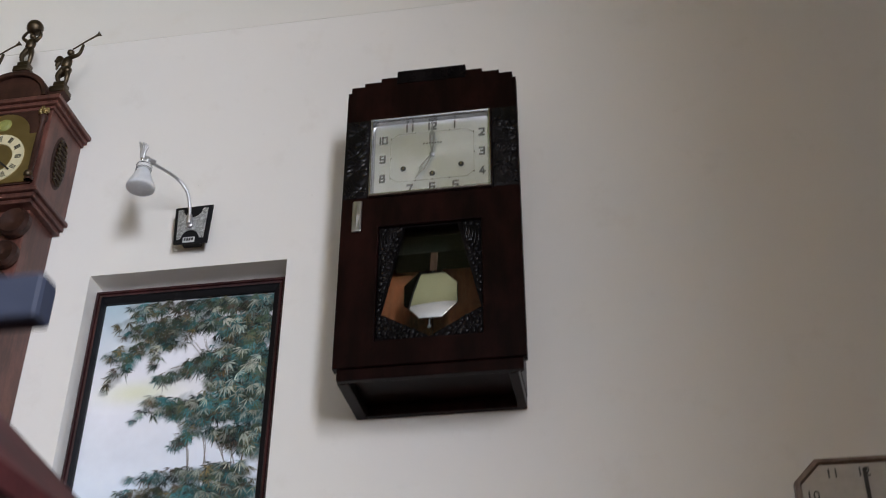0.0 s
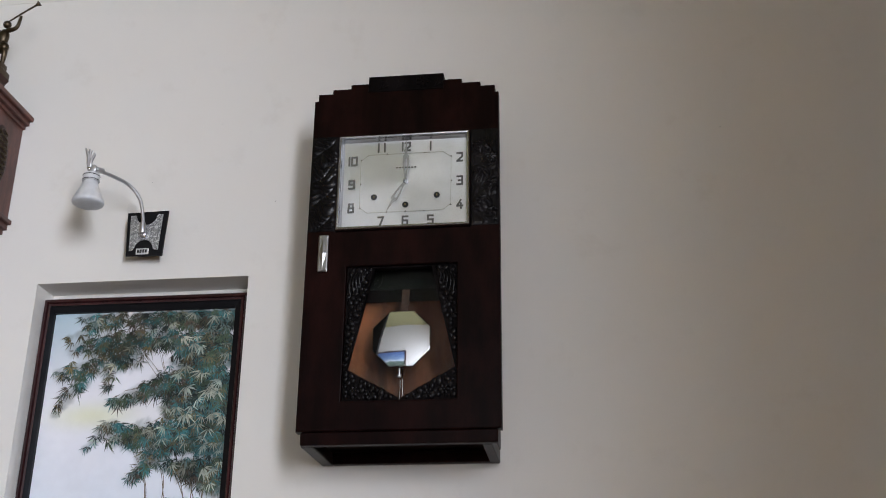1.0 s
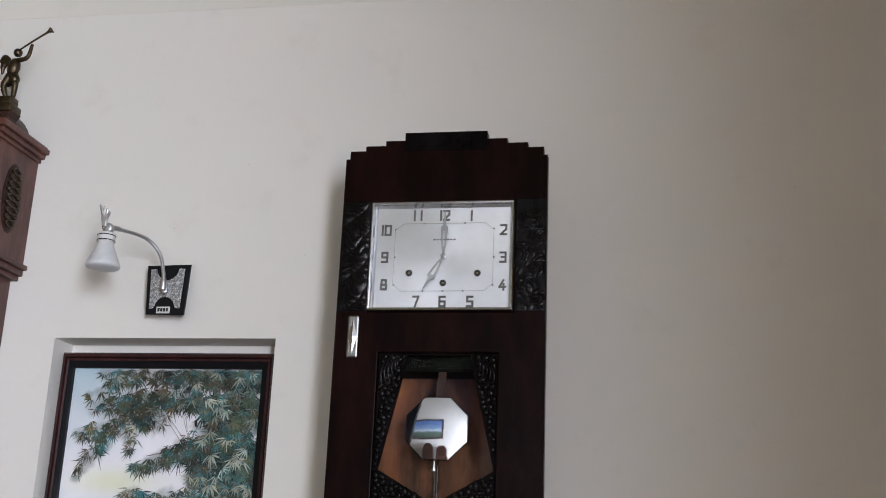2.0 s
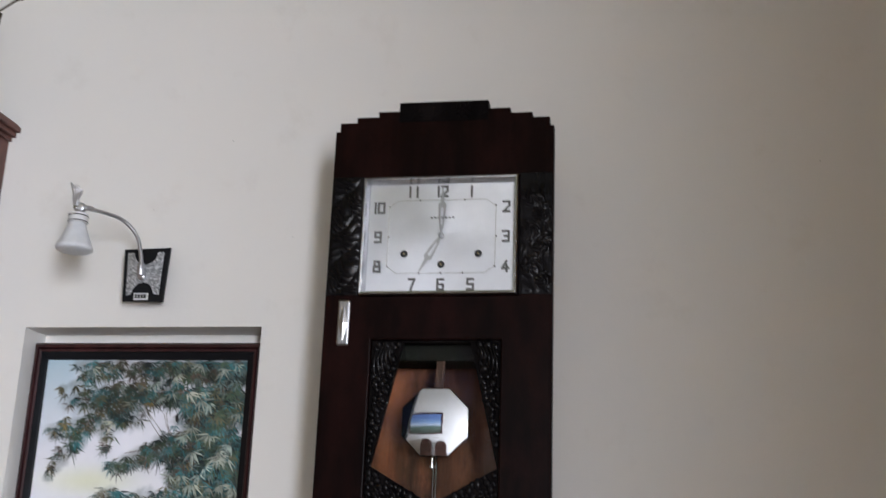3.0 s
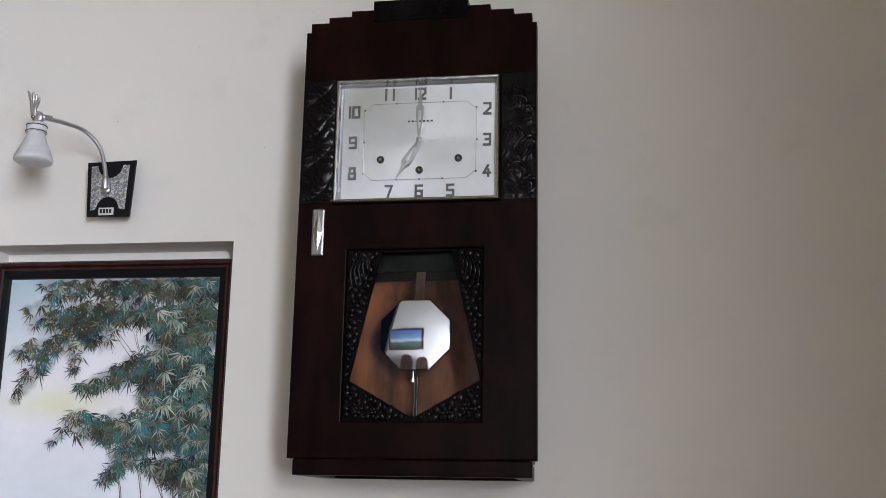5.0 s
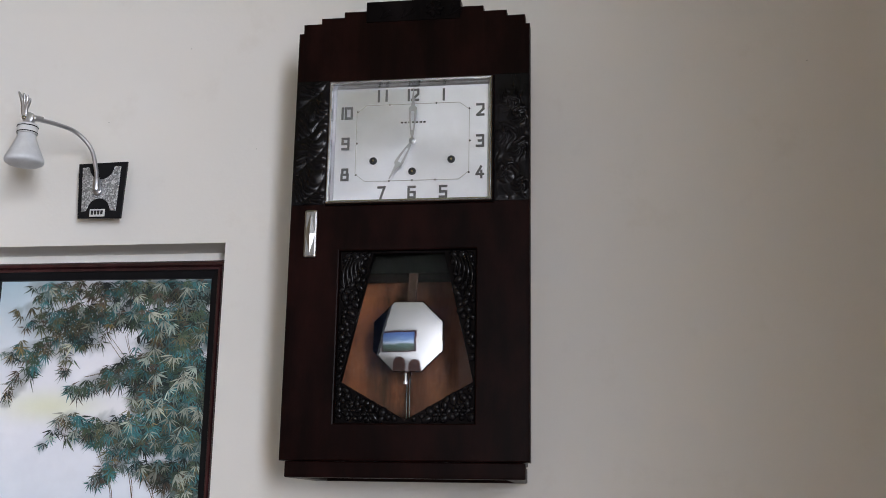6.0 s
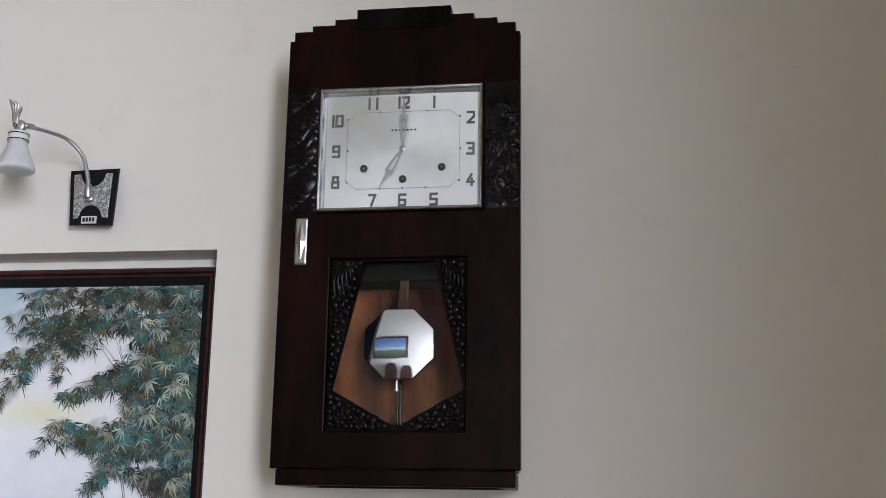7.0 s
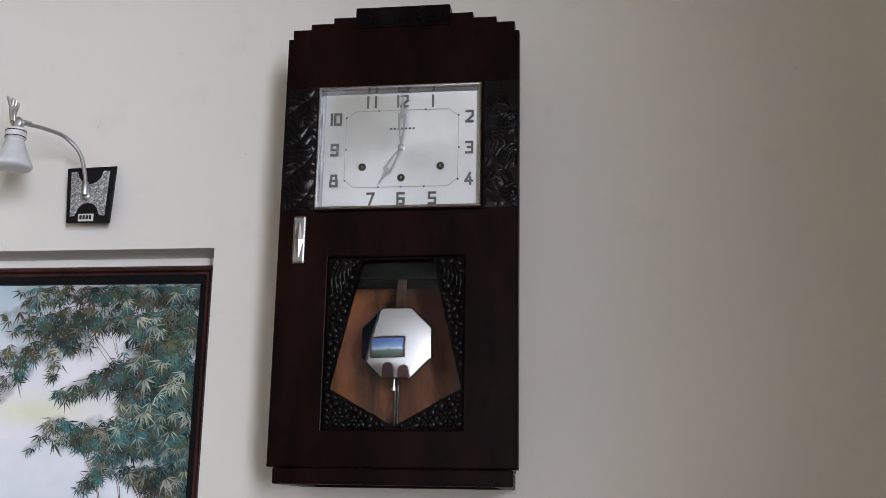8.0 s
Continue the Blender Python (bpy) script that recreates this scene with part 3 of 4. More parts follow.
for rx in (-0.0185, -0.0140):
    part("chime_rod", lathe([(0, 0), (0.0011, 0), (0.0011, 0.24), (0, 0.24)], (rx, -0.060, 1.782), (0, 0, 1), 10), M_CHROME, clock, "thin steel chime rod")
part("chime_block", box(-0.04, 0.01, -0.07, -0.03, 1.7512, 1.783, 0.002), M_CASE, clock)

# ---- the painting in the niche ----
painting = thing("painting", (-0.574, 0.05, NZ0), "painting of green bamboo in a dark red lacquered frame", "painting")
PX0, PX1, PZ1 = -0.796, -0.351, 2.086
IX0, IX1, IZ1, IZ0 = -0.7745, -0.383, 2.057, 1.16
fr = ring_loft([(PX0, PX1, NZ0 + 0.001, PZ1, 0.072), (PX0, PX1, NZ0 + 0.001, PZ1, 0.036), (PX0 + 0.004, PX1 - 0.004, NZ0 + 0.006, PZ1 - 0.004, 0.029),
                (PX0 + 0.009, PX1 - 0.009, NZ0 + 0.012, PZ1 - 0.009, 0.028), (PX0 + 0.011, PX1 - 0.011, NZ0 + 0.015, PZ1 - 0.011, 0.033),
                (PX0 + 0.013, PX1 - 0.013, NZ0 + 0.018, PZ1 - 0.013, 0.029), (PX0 + 0.017, PX1 - 0.017, NZ0 + 0.022, PZ1 - 0.017, 0.030)])
part("frame", fr, M_FRAME, painting, "dark red lacquered moulded frame")
part("frame_inlay", ring_loft([(PX0 + 0.017, PX1 - 0.017, NZ0 + 0.022, PZ1 - 0.017, 0.030), (PX0 + 0.019, PX1 - 0.019, NZ0 + 0.024, PZ1 - 0.019, 0.034), (IX0, IX1, IZ0, IZ1, 0.042), (IX0, IX1, IZ0, IZ1, 0.052)]), M_FRAMEIN, painting, "black inner slip")

# painted boughs: start and end in the picture's plane, and how thick the foliage is at each
BOUGHS = (((-0.385, 2.035), (-0.700, 2.045), 0.034, 0.020), ((-0.66, 2.030), (-0.738, 2.005), 0.018, 0.008), ((-0.54, 2.000), (-0.700, 1.980), 0.030, 0.030),
          ((-0.60, 1.962), (-0.738, 1.925), 0.030, 0.020), ((-0.70, 1.905), (-0.745, 1.842), 0.017, 0.009), ((-0.64, 1.935), (-0.638, 1.895), 0.016, 0.007),
          ((-0.51, 1.990), (-0.405, 1.970), 0.024, 0.048), ((-0.465, 1.93), (-0.405, 1.870), 0.046, 0.050), ((-0.460, 1.850), (-0.405, 1.78), 0.042, 0.050),
          ((-0.51, 1.903), (-0.615, 1.862), 0.028, 0.013), ((-0.50, 1.870), (-0.505, 1.832), 0.020, 0.014), ((-0.45, 1.790), (-0.610, 1.795), 0.040, 0.026),
          ((-0.62, 1.812), (-0.672, 1.772), 0.016, 0.009), ((-0.52, 1.765), (-0.565, 1.708), 0.028, 0.012), ((-0.49, 1.735), (-0.400, 1.71), 0.016, 0.040),
          ((-0.43, 1.645), (-0.660, 1.640), 0.026, 0.011), ((-0.42, 1.600), (-0.670, 1.605), 0.040, 0.016), ((-0.44, 1.520), (-0.520, 1.30), 0.080, 0.070))
FOLIAGE = []
for (xa, za), (xb, zb), ra, rb in BOUGHS:
    n = max(2, round(math.hypot(xb - xa, zb - za) / 0.022))
    for i in range(n + 1):
        u = i / n
        FOLIAGE.append((xa + (xb - xa) * u, za + (zb - za) * u, (ra + (rb - ra) * u) * 1.12, (ra + (rb - ra) * u) * 0.86))


def mass(x, z):
    """How deep in the painted foliage a place of the canvas lies."""
    return max(1.0 - math.hypot((x - a) / (c * 1.45), (z - b) / (d * 1.45)) for a, b, c, d in FOLIAGE)


# the canvas: painted sky with a yellow glow and soft masses of green
nx, nz = 90, 200
bm = bmesh.new()
lay = bm.loops.layers.float_color.new("paint")
grid, tint = [], {}
for k in range(nz + 1):
    row = []
    for i in range(nx + 1):
        x, z = IX0 - 0.001 + (IX1 - IX0 + 0.002) * i / nx, IZ0 - 0.001 + (IZ1 - IZ0 + 0.002) * k / nz
        v = bm.verts.new((x, 0.0505, z))
        h = (z - 1.6) / 0.46
        n1 = noise.fractal(Vector((x * 9, z * 9, 3.1)), 0.9, 2.0, 4)
        n2 = noise.fractal(Vector((x * 45, z * 45, 7.7)), 0.8, 2.0, 4)
        sky = Vector((0.80, 0.88, 1.0)).lerp(Vector((0.90, 0.90, 0.97)), min(1, max(0, h * 2.0)))
        teal = max(0, min(1, (h - 0.62) * 2.6)) * max(0, min(1, (-0.62 - x) * 9 + n1 * 0.3))
        sky = sky.lerp(Vector((0.36, 0.55, 0.64)), teal * 0.8)
        glow = math.exp(-((x + 0.665) / 0.085) ** 2 - ((z - 1.838) / 0.026) ** 2)
        sky = sky.lerp(Vector((0.84, 0.86, 0.62)), min(1, glow * 0.8))
        sky *= 1 + 0.06 * n1
        m = mass(x, z) + 0.28 * n2 + 0.12 * n1
        right = max(0, min(1, (x + 0.62) * 6))
        n3 = noise.fractal(Vector((x * 16, z * 16, 11.0)), 0.9, 2.0, 3)
        teal_w = max(0, min(1, 0.45 + 1.6 * n3 + 0.5 * right))
        green = Vector((0.075, 0.080, 0.050)).lerp(Vector((0.030, 0.095, 0.105)), teal_w) * (1.0 + 0.5 * n2)
        f = max(0, min(1, (m - 0.12) * 2.2)) * (0.42 + 0.55 * right)
        tint[v] = sky.lerp(green, f)
        row.append(v)
    grid.append(row)
for k in range(nz):
    for i in range(nx):
        f = bm.faces.new((grid[k][i], grid[k][i + 1], grid[k + 1][i + 1], grid[k + 1][i]))
        for lp in f.loops:
            lp[lay] = (*tint[lp.vert], 1)
M_CANVAS, nt, b = mat("painted_canvas")
at = nt.nodes.new("ShaderNodeVertexColor")
at.layer_name = "paint"
v = coords(nt)
nt.links.new(mixc(nt, 0.05, at.outputs["Color"], ramp(nt, noise_tex(nt, v, 55, 5), [(0.3, (0.4, 0.4, 0.4)), (0.7, (1, 1, 1))]), "MULTIPLY"), b.inputs["Base Color"])
setp(b, Roughness=0.42)
bump(nt, b, noise_tex(nt, v, 700, 2), 0.15, 0.0004)
canvas = part("canvas", bm, M_CANVAS, painting, "painted canvas with pale sky and bamboo foliage", smooth=True)


PALETTE = {"teal": (0.050, 0.185, 0.200), "green": (0.065, 0.105, 0.065), "olive": (0.125, 0.120, 0.070), "ochre": (0.270, 0.200, 0.085),
           "brown": (0.110, 0.080, 0.062), "grey": (0.150, 0.205, 0.195), "deep": (0.015, 0.030, 0.030)}
M_LEAF, nt, b = mat("painted_leaf_strokes")
at = nt.nodes.new("ShaderNodeVertexColor")
at.layer_name = "paint"
nt.links.new(at.outputs["Color"], b.inputs["Base Color"])
setp(b, Roughness=0.45)


def leaf_fan(bm, lay, x, z, y, size, rng, droop, colour):
    """A few narrow, pointed blades that hang and spread from one point, in one colour."""
    if not (IX0 < x < IX1 and IZ0 < z < IZ1):
        return
    n = rng.randint(4, 7)
    spread = rng.uniform(1.5, 2.5)
    for k in range(n):
        t = droop + (k / (n - 1) - 0.5) * spread + rng.uniform(-0.22, 0.22)
        L = size * rng.uniform(0.55, 1.0) * (1.0 - 0.20 * abs(t - droop))
        d = Vector((math.sin(t), 0, -math.cos(t)))
        s = Vector((d.z, 0, -d.x)) * size * rng.uniform(0.032, 0.056)
        bend = s * rng.uniform(-1.1, 1.1)
        o = Vector((x, y, z)) + d * size * 0.06
        pts = [o, o + d * L * 0.28 + s + bend * 0.3, o + d * L * 0.60 + s * 0.62 + bend, o + d * L + bend * 2.2, o + d * L * 0.60 - s * 0.62 + bend, o + d * L * 0.28 - s + bend * 0.3]
        f = bm.faces.new([bm.verts.new((min(max(p.x, IX0), IX1), p.y - 2.5e-7 * k, min(max(p.z, IZ0), IZ1))) for p in pts])
        sh = rng.uniform(0.75, 1.25)
        for lp, g in zip(f.loops, (0.65, 0.85, 0.95, 1.05, 0.95, 0.85)):
            lp[lay] = (*(c * sh * g for c in colour), 1)


rng = random.Random(21)
LAYERS = (("deep", 1700, 0.0503, 0.030, 0.85), ("soft", 1500, 0.0481, 0.028, 0.80), ("fine", 900, 0.0462, 0.026, 1.15), ("light", 210, 0.0450, 0.031, 1.40))
for name, count, y, size, gain in LAYERS:
    bm = bmesh.new()
    lay = bm.loops.layers.float_color.new("paint")
    weights = [(c * d) ** 0.85 for p, q, c, d in FOLIAGE]
    for nth in range(count):
        p, q, c, d = rng.choices(FOLIAGE, weights)[0]
        r, th = math.sqrt(rng.random()) * (1.0 if name != "light" else 0.85), rng.uniform(0, 2 * math.pi)
        x, z = p + c * r * math.cos(th), q + d * r * math.sin(th) + 0.006
        side = min(1, max(0, (x + 0.66) * 5.0))
        hue = noise.fractal(Vector((x * 16, z * 16, 11.0)), 0.9, 2.0, 3)
        if rng.random() > {"light": 0.2, "deep": 0.55, "soft": 0.62, "fine": 0.8}[name] + side:
            continue
        teal_w = max(0.05, 0.5 + 1.8 * hue + 0.4 * side)
        if name == "deep":
            wts = [0.5 * teal_w, 0.5, 0.25, 0.0, 0.5 - 0.3 * side, 0.0, 1.6]
        else:
            wts = [1.5 * teal_w, 0.9, 1.0 - 0.5 * side, 0.22 - 0.14 * side, 0.8 - 0.6 * side, 0.55, 0.45]
        base = Vector(PALETTE[rng.choices(list(PALETTE), wts)[0]])
        col = base * gain if name != "light" else base.lerp(Vector((0.36, 0.39, 0.33)), 0.72) * gain
        col = col * min(1.5, max(0.5, 1.0 + 0.9 * noise.fractal(Vector((x * 22, z * 22, 5.5)), 0.9, 2.0, 2)))
        leaf_fan(bm, lay, x, z, y - 1.2e-6 * nth, size * rng.uniform(0.65, 1.12), rng, rng.uniform(-0.75, 0.75), col)
    part("painted_foliage", bm, M_LEAF, canvas, name + " painted bamboo leaves")["kind"] = "stuff"
# thin arching twigs between the leaf masses
bm = bmesh.new()
TWIGS = [((-0.485, 1.86), (-0.52, 1.905), (-0.575, 1.975)), ((-0.49, 1.87), (-0.53, 1.90), (-0.60, 1.89)), ((-0.49, 1.90), (-0.515, 1.925), (-0.53, 1.96)),
         ((-0.53, 1.66), (-0.545, 1.71), (-0.57, 1.76)), ((-0.50, 1.66), (-0.505, 1.72), (-0.525, 1.765)), ((-0.455, 1.66), (-0.475, 1.71), (-0.50, 1.76)),
         ((-0.44, 1.66), (-0.445, 1.71), (-0.45, 1.76)), ((-0.425, 1.66), (-0.42, 1.72), (-0.42, 1.77)), ((-0.52, 1.79), (-0.56, 1.79), (-0.61, 1.785)),
         ((-0.50, 1.90), (-0.56, 1.885), (-0.61, 1.86))]
for tw in TWIGS:
    for j in range(2):
        tube([(x_ + rng.uniform(-0.006, 0.006), 0.0487, z_ + rng.uniform(-0.006, 0.006)) for x_, z_ in tw], [0.0008, 0.0006, 0.0003], 4, bm, 0.2, 5)
part("painted_stem_work", bm, plain("painted_stem_brown", (0.14, 0.105, 0.07), 0.5), canvas, "thin painted twigs")["kind"] = "stuff"
bm = bmesh.new()
blob(bm, (-0.508, 0.0450, 1.951), 0.0062, 2, (0.50, 0.06, 1.25), -0.15)
part("painted_bud", bm, M_INK, canvas, "small black painted bird-like mark")

# ---- the picture lamp above the niche ----
lamp = thing("wall_lamp", (-0.56, 0, 2.143), "gooseneck wall lamp with frosted glass shade and black plate", "lamp")
pl = [(-0.597, 2.146), (-0.5195, 2.1445), (-0.515, 2.2440), (-0.603, 2.2420)]
part("mount", box(-0.588, -0.545, -0.0365, -0.001, 2.158, 2.226, 0.003), M_BLACK, lamp, "black wall mount")
back = part("back_plate", plate(pl, [], -0.0365, -0.040, 0.001), M_BLACK, lamp, "black plastic plate")


def arc(cx, cz, r, a0, a1, n, squash=1.0):
    return [(cx + r * math.cos(radians(a0 + (a1 - a0) * i / n)), cz + squash * r * math.sin(radians(a0 + (a1 - a0) * i / n))) for i in range(n + 1)]


gl = [(-0.5905, 2.156), (-0.5830, 2.158)] + arc(-0.5605, 2.158, 0.0205, 170, 10, 12, 1.05) + [(-0.5385, 2.158), (-0.5290, 2.157), (-0.5255, 2.235), (-0.5350, 2.236)] + arc(-0.5600, 2.238, 0.0230, -8, -172, 12, 1.1) + [(-0.5850, 2.235), (-0.5945, 2.234)]
part("glitter_panel", plate(gl, [], -0.0402, -0.0422, 0.0006), M_GLITTER, back, "silver glitter panel, waisted")
lab = part("maker_label", box(-0.5750, -0.5480, -0.0425, -0.0402, 2.1475, 2.1605, 0.0006), M_WHITEPL, back, "small silver label")
bm = bmesh.new()
for i in range(4):
    box(-0.5722 + i * 0.0056, -0.5680 + i * 0.0056, -0.0430, -0.0424, 2.1508, 2.1578, 0, bm)
part("label_mark", bm, M_INK, lab)
socket = lathe([(0, 0), (0.0062, 0.0), (0.0066, 0.002), (0.0064, 0.018), (0.0056, 0.020), (0.0050, 0.0235), (0, 0.0235)], (-0.5622, -0.0500, 2.1900), (0.0, -0.10, 1), 20)
lathe([(0.0085, -0.001), (0.0085, 0.003), (0.0060, 0.006), (0, 0.0065)], (-0.5622, -0.0422, 2.1915), (0, -1, 0), 20, socket)
part("arm_socket", socket, M_PLATE, lamp, "chrome sleeve that holds the arm", smooth=True)
NECK = [(-0.5622, -0.0520, 2.205), (-0.5605, -0.062, 2.226), (-0.5640, -0.080, 2.256), (-0.5815, -0.102, 2.277), (-0.6010, -0.135, 2.2805), (-0.6165, -0.170, 2.2770)]
part("gooseneck", tube(NECK, 0.0036, 12, None, 1.0, 10), M_PLATE, lamp, "bent satin chrome gooseneck", smooth=True)
HX, HY = -0.6235, -0.180
joint = lathe([(0, 0.0065), (0.0070, 0.0062), (0.0095, 0.0045), (0.0102, 0.0), (0.0095, -0.0045), (0.0070, -0.0062), (0, -0.0065)], (HX + 0.0015, HY, 2.2745), (0, -1, 0), 28)
tube([(HX + 0.008, HY, 2.2752), (HX + 0.013, HY + 0.006, 2.2762), (HX + 0.018, HY + 0.012, 2.2768)], [0.0048, 0.0046, 0.0040], 12, joint, 1.0, 3)
part("joint", joint, M_PLATE, lamp, "round chrome swivel joint", smooth=True)
part("joint_screw", blob(bmesh.new(), (HX - 0.0035, HY - 0.0075, 2.2738), 0.0042, 2, (1, 0.7, 1)), M_CHROME, lamp, smooth=True)
bm = bmesh.new()
# four reeded leaves that lean and flare at the top
for k in range(4):
    tipx, tipz = (-0.0130, -0.0035, 0.0030, 0.0085)[k], (2.3155, 2.3125, 2.3090, 2.3030)[k]
    tube([(HX - 0.0065 + 0.0012 * k, HY - 0.004, 2.2735), (HX - 0.0068 + 0.0018 * k, HY - 0.008, 2.288), (HX - 0.0066 + 0.0034 * k, HY - 0.011, 2.300 - 0.001 * k),
          (HX + tipx, HY - 0.015, tipz)], [0.0024, 0.0034, 0.0040, 0.0038, 0.0014], 8, bm, 0.8)
part("finial", bm, M_PLATE, lamp, "chrome leaf-shaped finial", smooth=True)
AX = (0.01, -0.02, -1)
part("collar", lathe([(0, 0), (0.0150, 0.0), (0.0162, 0.0015), (0.0162, 0.0065), (0.0156, 0.007), (0.0156, 0.0085), (0.0162, 0.009), (0.0162, 0.0155), (0.015, 0.0165)], (HX, HY, 2.2640), AX, 32), M_WHITEPL, lamp, "white collar with dark rings", smooth=False)
for rz_ in (2.2605, 2.2508):
    part("collar_ring", lathe([(0.0152, 0.0), (0.0166, 0.0002), (0.0169, 0.0010), (0.0166, 0.0018), (0.0152, 0.002)], (HX, HY, rz_), AX, 32), M_BLACK, lamp)
part("shade", lathe([(0.0140, 0.0), (0.0152, 0.005), (0.0176, 0.012), (0.0218, 0.022), (0.0262, 0.032), (0.0296, 0.040), (0.0306, 0.0440), (0.0298, 0.0470), (0.0270, 0.0488), (0.0160, 0.0500), (0, 0.0505)], (HX, HY, 2.2475), AX, 40), M_FROST, lamp, "frosted white glass shade", smooth=True)

# ---- the tail clock with figures ----
tail = thing("tail_clock", (-0.996, 0, 1.30), "red-brown oak hanging tail clock with an arched brass dial", "clock")
TX0, TX1, TF = -1.103, -0.889, -0.150
part("case", box(TX0 + 0.022, TX1 - 0.022, TF + 0.035, -0.002, 1.32, 2.235, 0.003), M_OAK, tail, "red-brown oak trunk")
hood = part("hood", box(TX0, TX1, TF, -0.002, 2.262, 2.478, 0.002), M_OAK, tail, "red-brown oak hood")
for i, (o, z0, z1) in enumerate(((0.004, 2.222, 2.232), (0.012, 2.232, 2.244), (0.020, 2.244, 2.254), (0.010, 2.254, 2.266))):
    part("base_moulding", box(TX0 + 0.012 - o, TX1 - 0.010 + o, TF + 0.010 - o, -0.002, z0, z1, 0.002), M_OAK, tail)
for i, (o, z0, z1) in enumerate(((0.006, 2.474, 2.482), (0.014, 2.482, 2.492), (0.022, 2.492, 2.503), (0.016, 2.503, 2.509))):
    part("cornice", box(TX0 - o, TX1 + o, TF - o, -0.002, z0, z1, 0.002), M_OAK, tail)
# arched pediment
TC = (TX0 + TX1) / 2
arch = [(TX0 + 0.02, 2.505)] + arc(TC, 2.505, 0.084, 180, 0, 20, 0.90) + [(TX1 - 0.02, 2.505)]
part("pediment", plate([(a, b) for a, b in arch][::-1], [], -0.02, TF - 0.012, 0.003), M_OAKDK, tail, "dark arched pediment")
part("pediment_moulding", plate((arc(TC, 2.505, 0.092, 180, 0, 20, 0.90) + arc(TC, 2.505, 0.080, 0, 180, 20, 0.88))[::-1], [], -0.02, TF - 0.022, 0.002), M_OAKDK, tail)
# dial
face = [(TX0 + 0.022, 2.270), (TX1 - 0.022, 2.270), (TX1 - 0.022, 2.405)] + arc(TC, 2.405, 0.066, 0, 180, 16, 0.95) + [(TX0 + 0.022, 2.405)]
part("dial_surround", plate([(TX0 + 0.012, 2.266), (TX1 - 0.012, 2.266), (TX1 - 0.012, 2.474), (TX0 + 0.012, 2.474)], [], TF, TF - 0.004), M_OAKDK, hood)
tdial = part("dial", plate(face[::1], [], TF - 0.004, TF - 0.007), M_BRASS, hood, "arched brass dial with engraved work")
part("chapter_ring", lathe([(0.067, 0.0), (0.067, 0.003), (0.040, 0.003), (0.040, 0.0)], (TC, TF - 0.007, 2.340), (0, -1, 0), 48), plain("cream_chapter_ring", (0.62, 0.56, 0.36), 0.35), tdial, "cream chapter ring")
for i in range(12):
    a = i * math.pi / 6
    bm = bmesh.new()
    for dx in (-0.0035, 0, 0.0035):
        box(TC + dx - 0.0009, TC + dx + 0.0009, TF - 0.0108, TF - 0.0100, 2.340 + 0.047, 2.340 + 0.062, 0, bm)
    bmesh.ops.rotate(bm, verts=bm.verts[:], cent=(TC, TF, 2.340), matrix=Matrix.Rotation(a, 3, "Y"))
    part("hour_mark", bm, M_INK, tdial)
part("moon_disc", lathe([(0, 0.006), (0.010, 0.005), (0.016, 0.002), (0.017, 0.0)], (TC, TF - 0.007, 2.436), (0, -1, 0), 28), plain("painted_moon_green", (0.26, 0.27, 0.08), 0.4), tdial, "yellow-green painted moon disc")
for ang, ln in ((-1.2, 0.038), (2.3, 0.055)):
    bm = box(TC - 0.002, TC + 0.002, TF - 0.0135, TF - 0.0125, 2.340, 2.340 + ln)
    bmesh.ops.rotate(bm, verts=bm.verts[:], cent=(TC, TF, 2.340), matrix=Matrix.Rotation(ang, 3, "Y"))
    part("clock_hand", bm, M_INK, tdial)
# turned pillars and gilt mounts at the hood corners
for px in (TX0 + 0.013, TX1 - 0.013):
    part("pillar", lathe([(0.010, 0), (0.010, 0.01), (0.006, 0.016), (0.0072, 0.09), (0.006, 0.165), (0.010, 0.172), (0.010, 0.18)], (px, TF - 0.010, 2.268), (0, 0, 1), 14), M_OAKDK, hood, smooth=True)
    bm = bmesh.new()
    rng = random.Random(8)
    for _ in range(14):
        blob(bm, (px + rng.uniform(-0.010, 0.010), TF - 0.014, 2.464 + rng.uniform(-0.010, 0.010)), rng.uniform(0.003, 0.006), 1)
    part("gilt_mount", bm, M_BRASS, hood, smooth=True)
    blob_bm = blob(bmesh.new(), (px, TF - 0.016, 2.282), 0.010, 2)
    part("gilt_foot", blob_bm, M_BRONZE, hood, smooth=True)
# pierced side window with fretwork
for sx, xs_ in ((1, TX1), (-1, TX0)):
    bm = lathe([(0, 0.0015), (0.9, 0.0015), (1.0, 0.0)], (0, 0, 0), (0, 0, 1), 28)
    bmesh.ops.transform(bm, matrix=Matrix.Translation((xs_, -0.080, 2.372)) @ Matrix.Rotation(sx * math.pi / 2, 4, "Y") @ Matrix.Diagonal((0.072, 0.034, 1, 1)), verts=bm.verts[:])
    sw = part("side_window", bm, M_OAKDK, hood, "dark side sound opening")
    bm = bmesh.new()
    rng = random.Random(4)
    for k in range(9):
        zc = 2.318 + 0.0135 * k
        w = 0.028 * math.sqrt(max(0.05, 1 - ((zc - 2.372) / 0.07) ** 2))
        for s in (-1, 1):
            tube([(xs_ + sx * 0.003, -0.080, zc - 0.006), (xs_ + sx * 0.004, -0.080 + s * w * 0.8, zc), (xs_ + sx * 0.003, -0.080 + s * w * 0.2, zc + 0.008)], [0.0018, 0.0024, 0.001], 6, bm)
    part("fretwork", bm, M_BRONZE, sw, "bronze scroll fretwork", smooth=True)
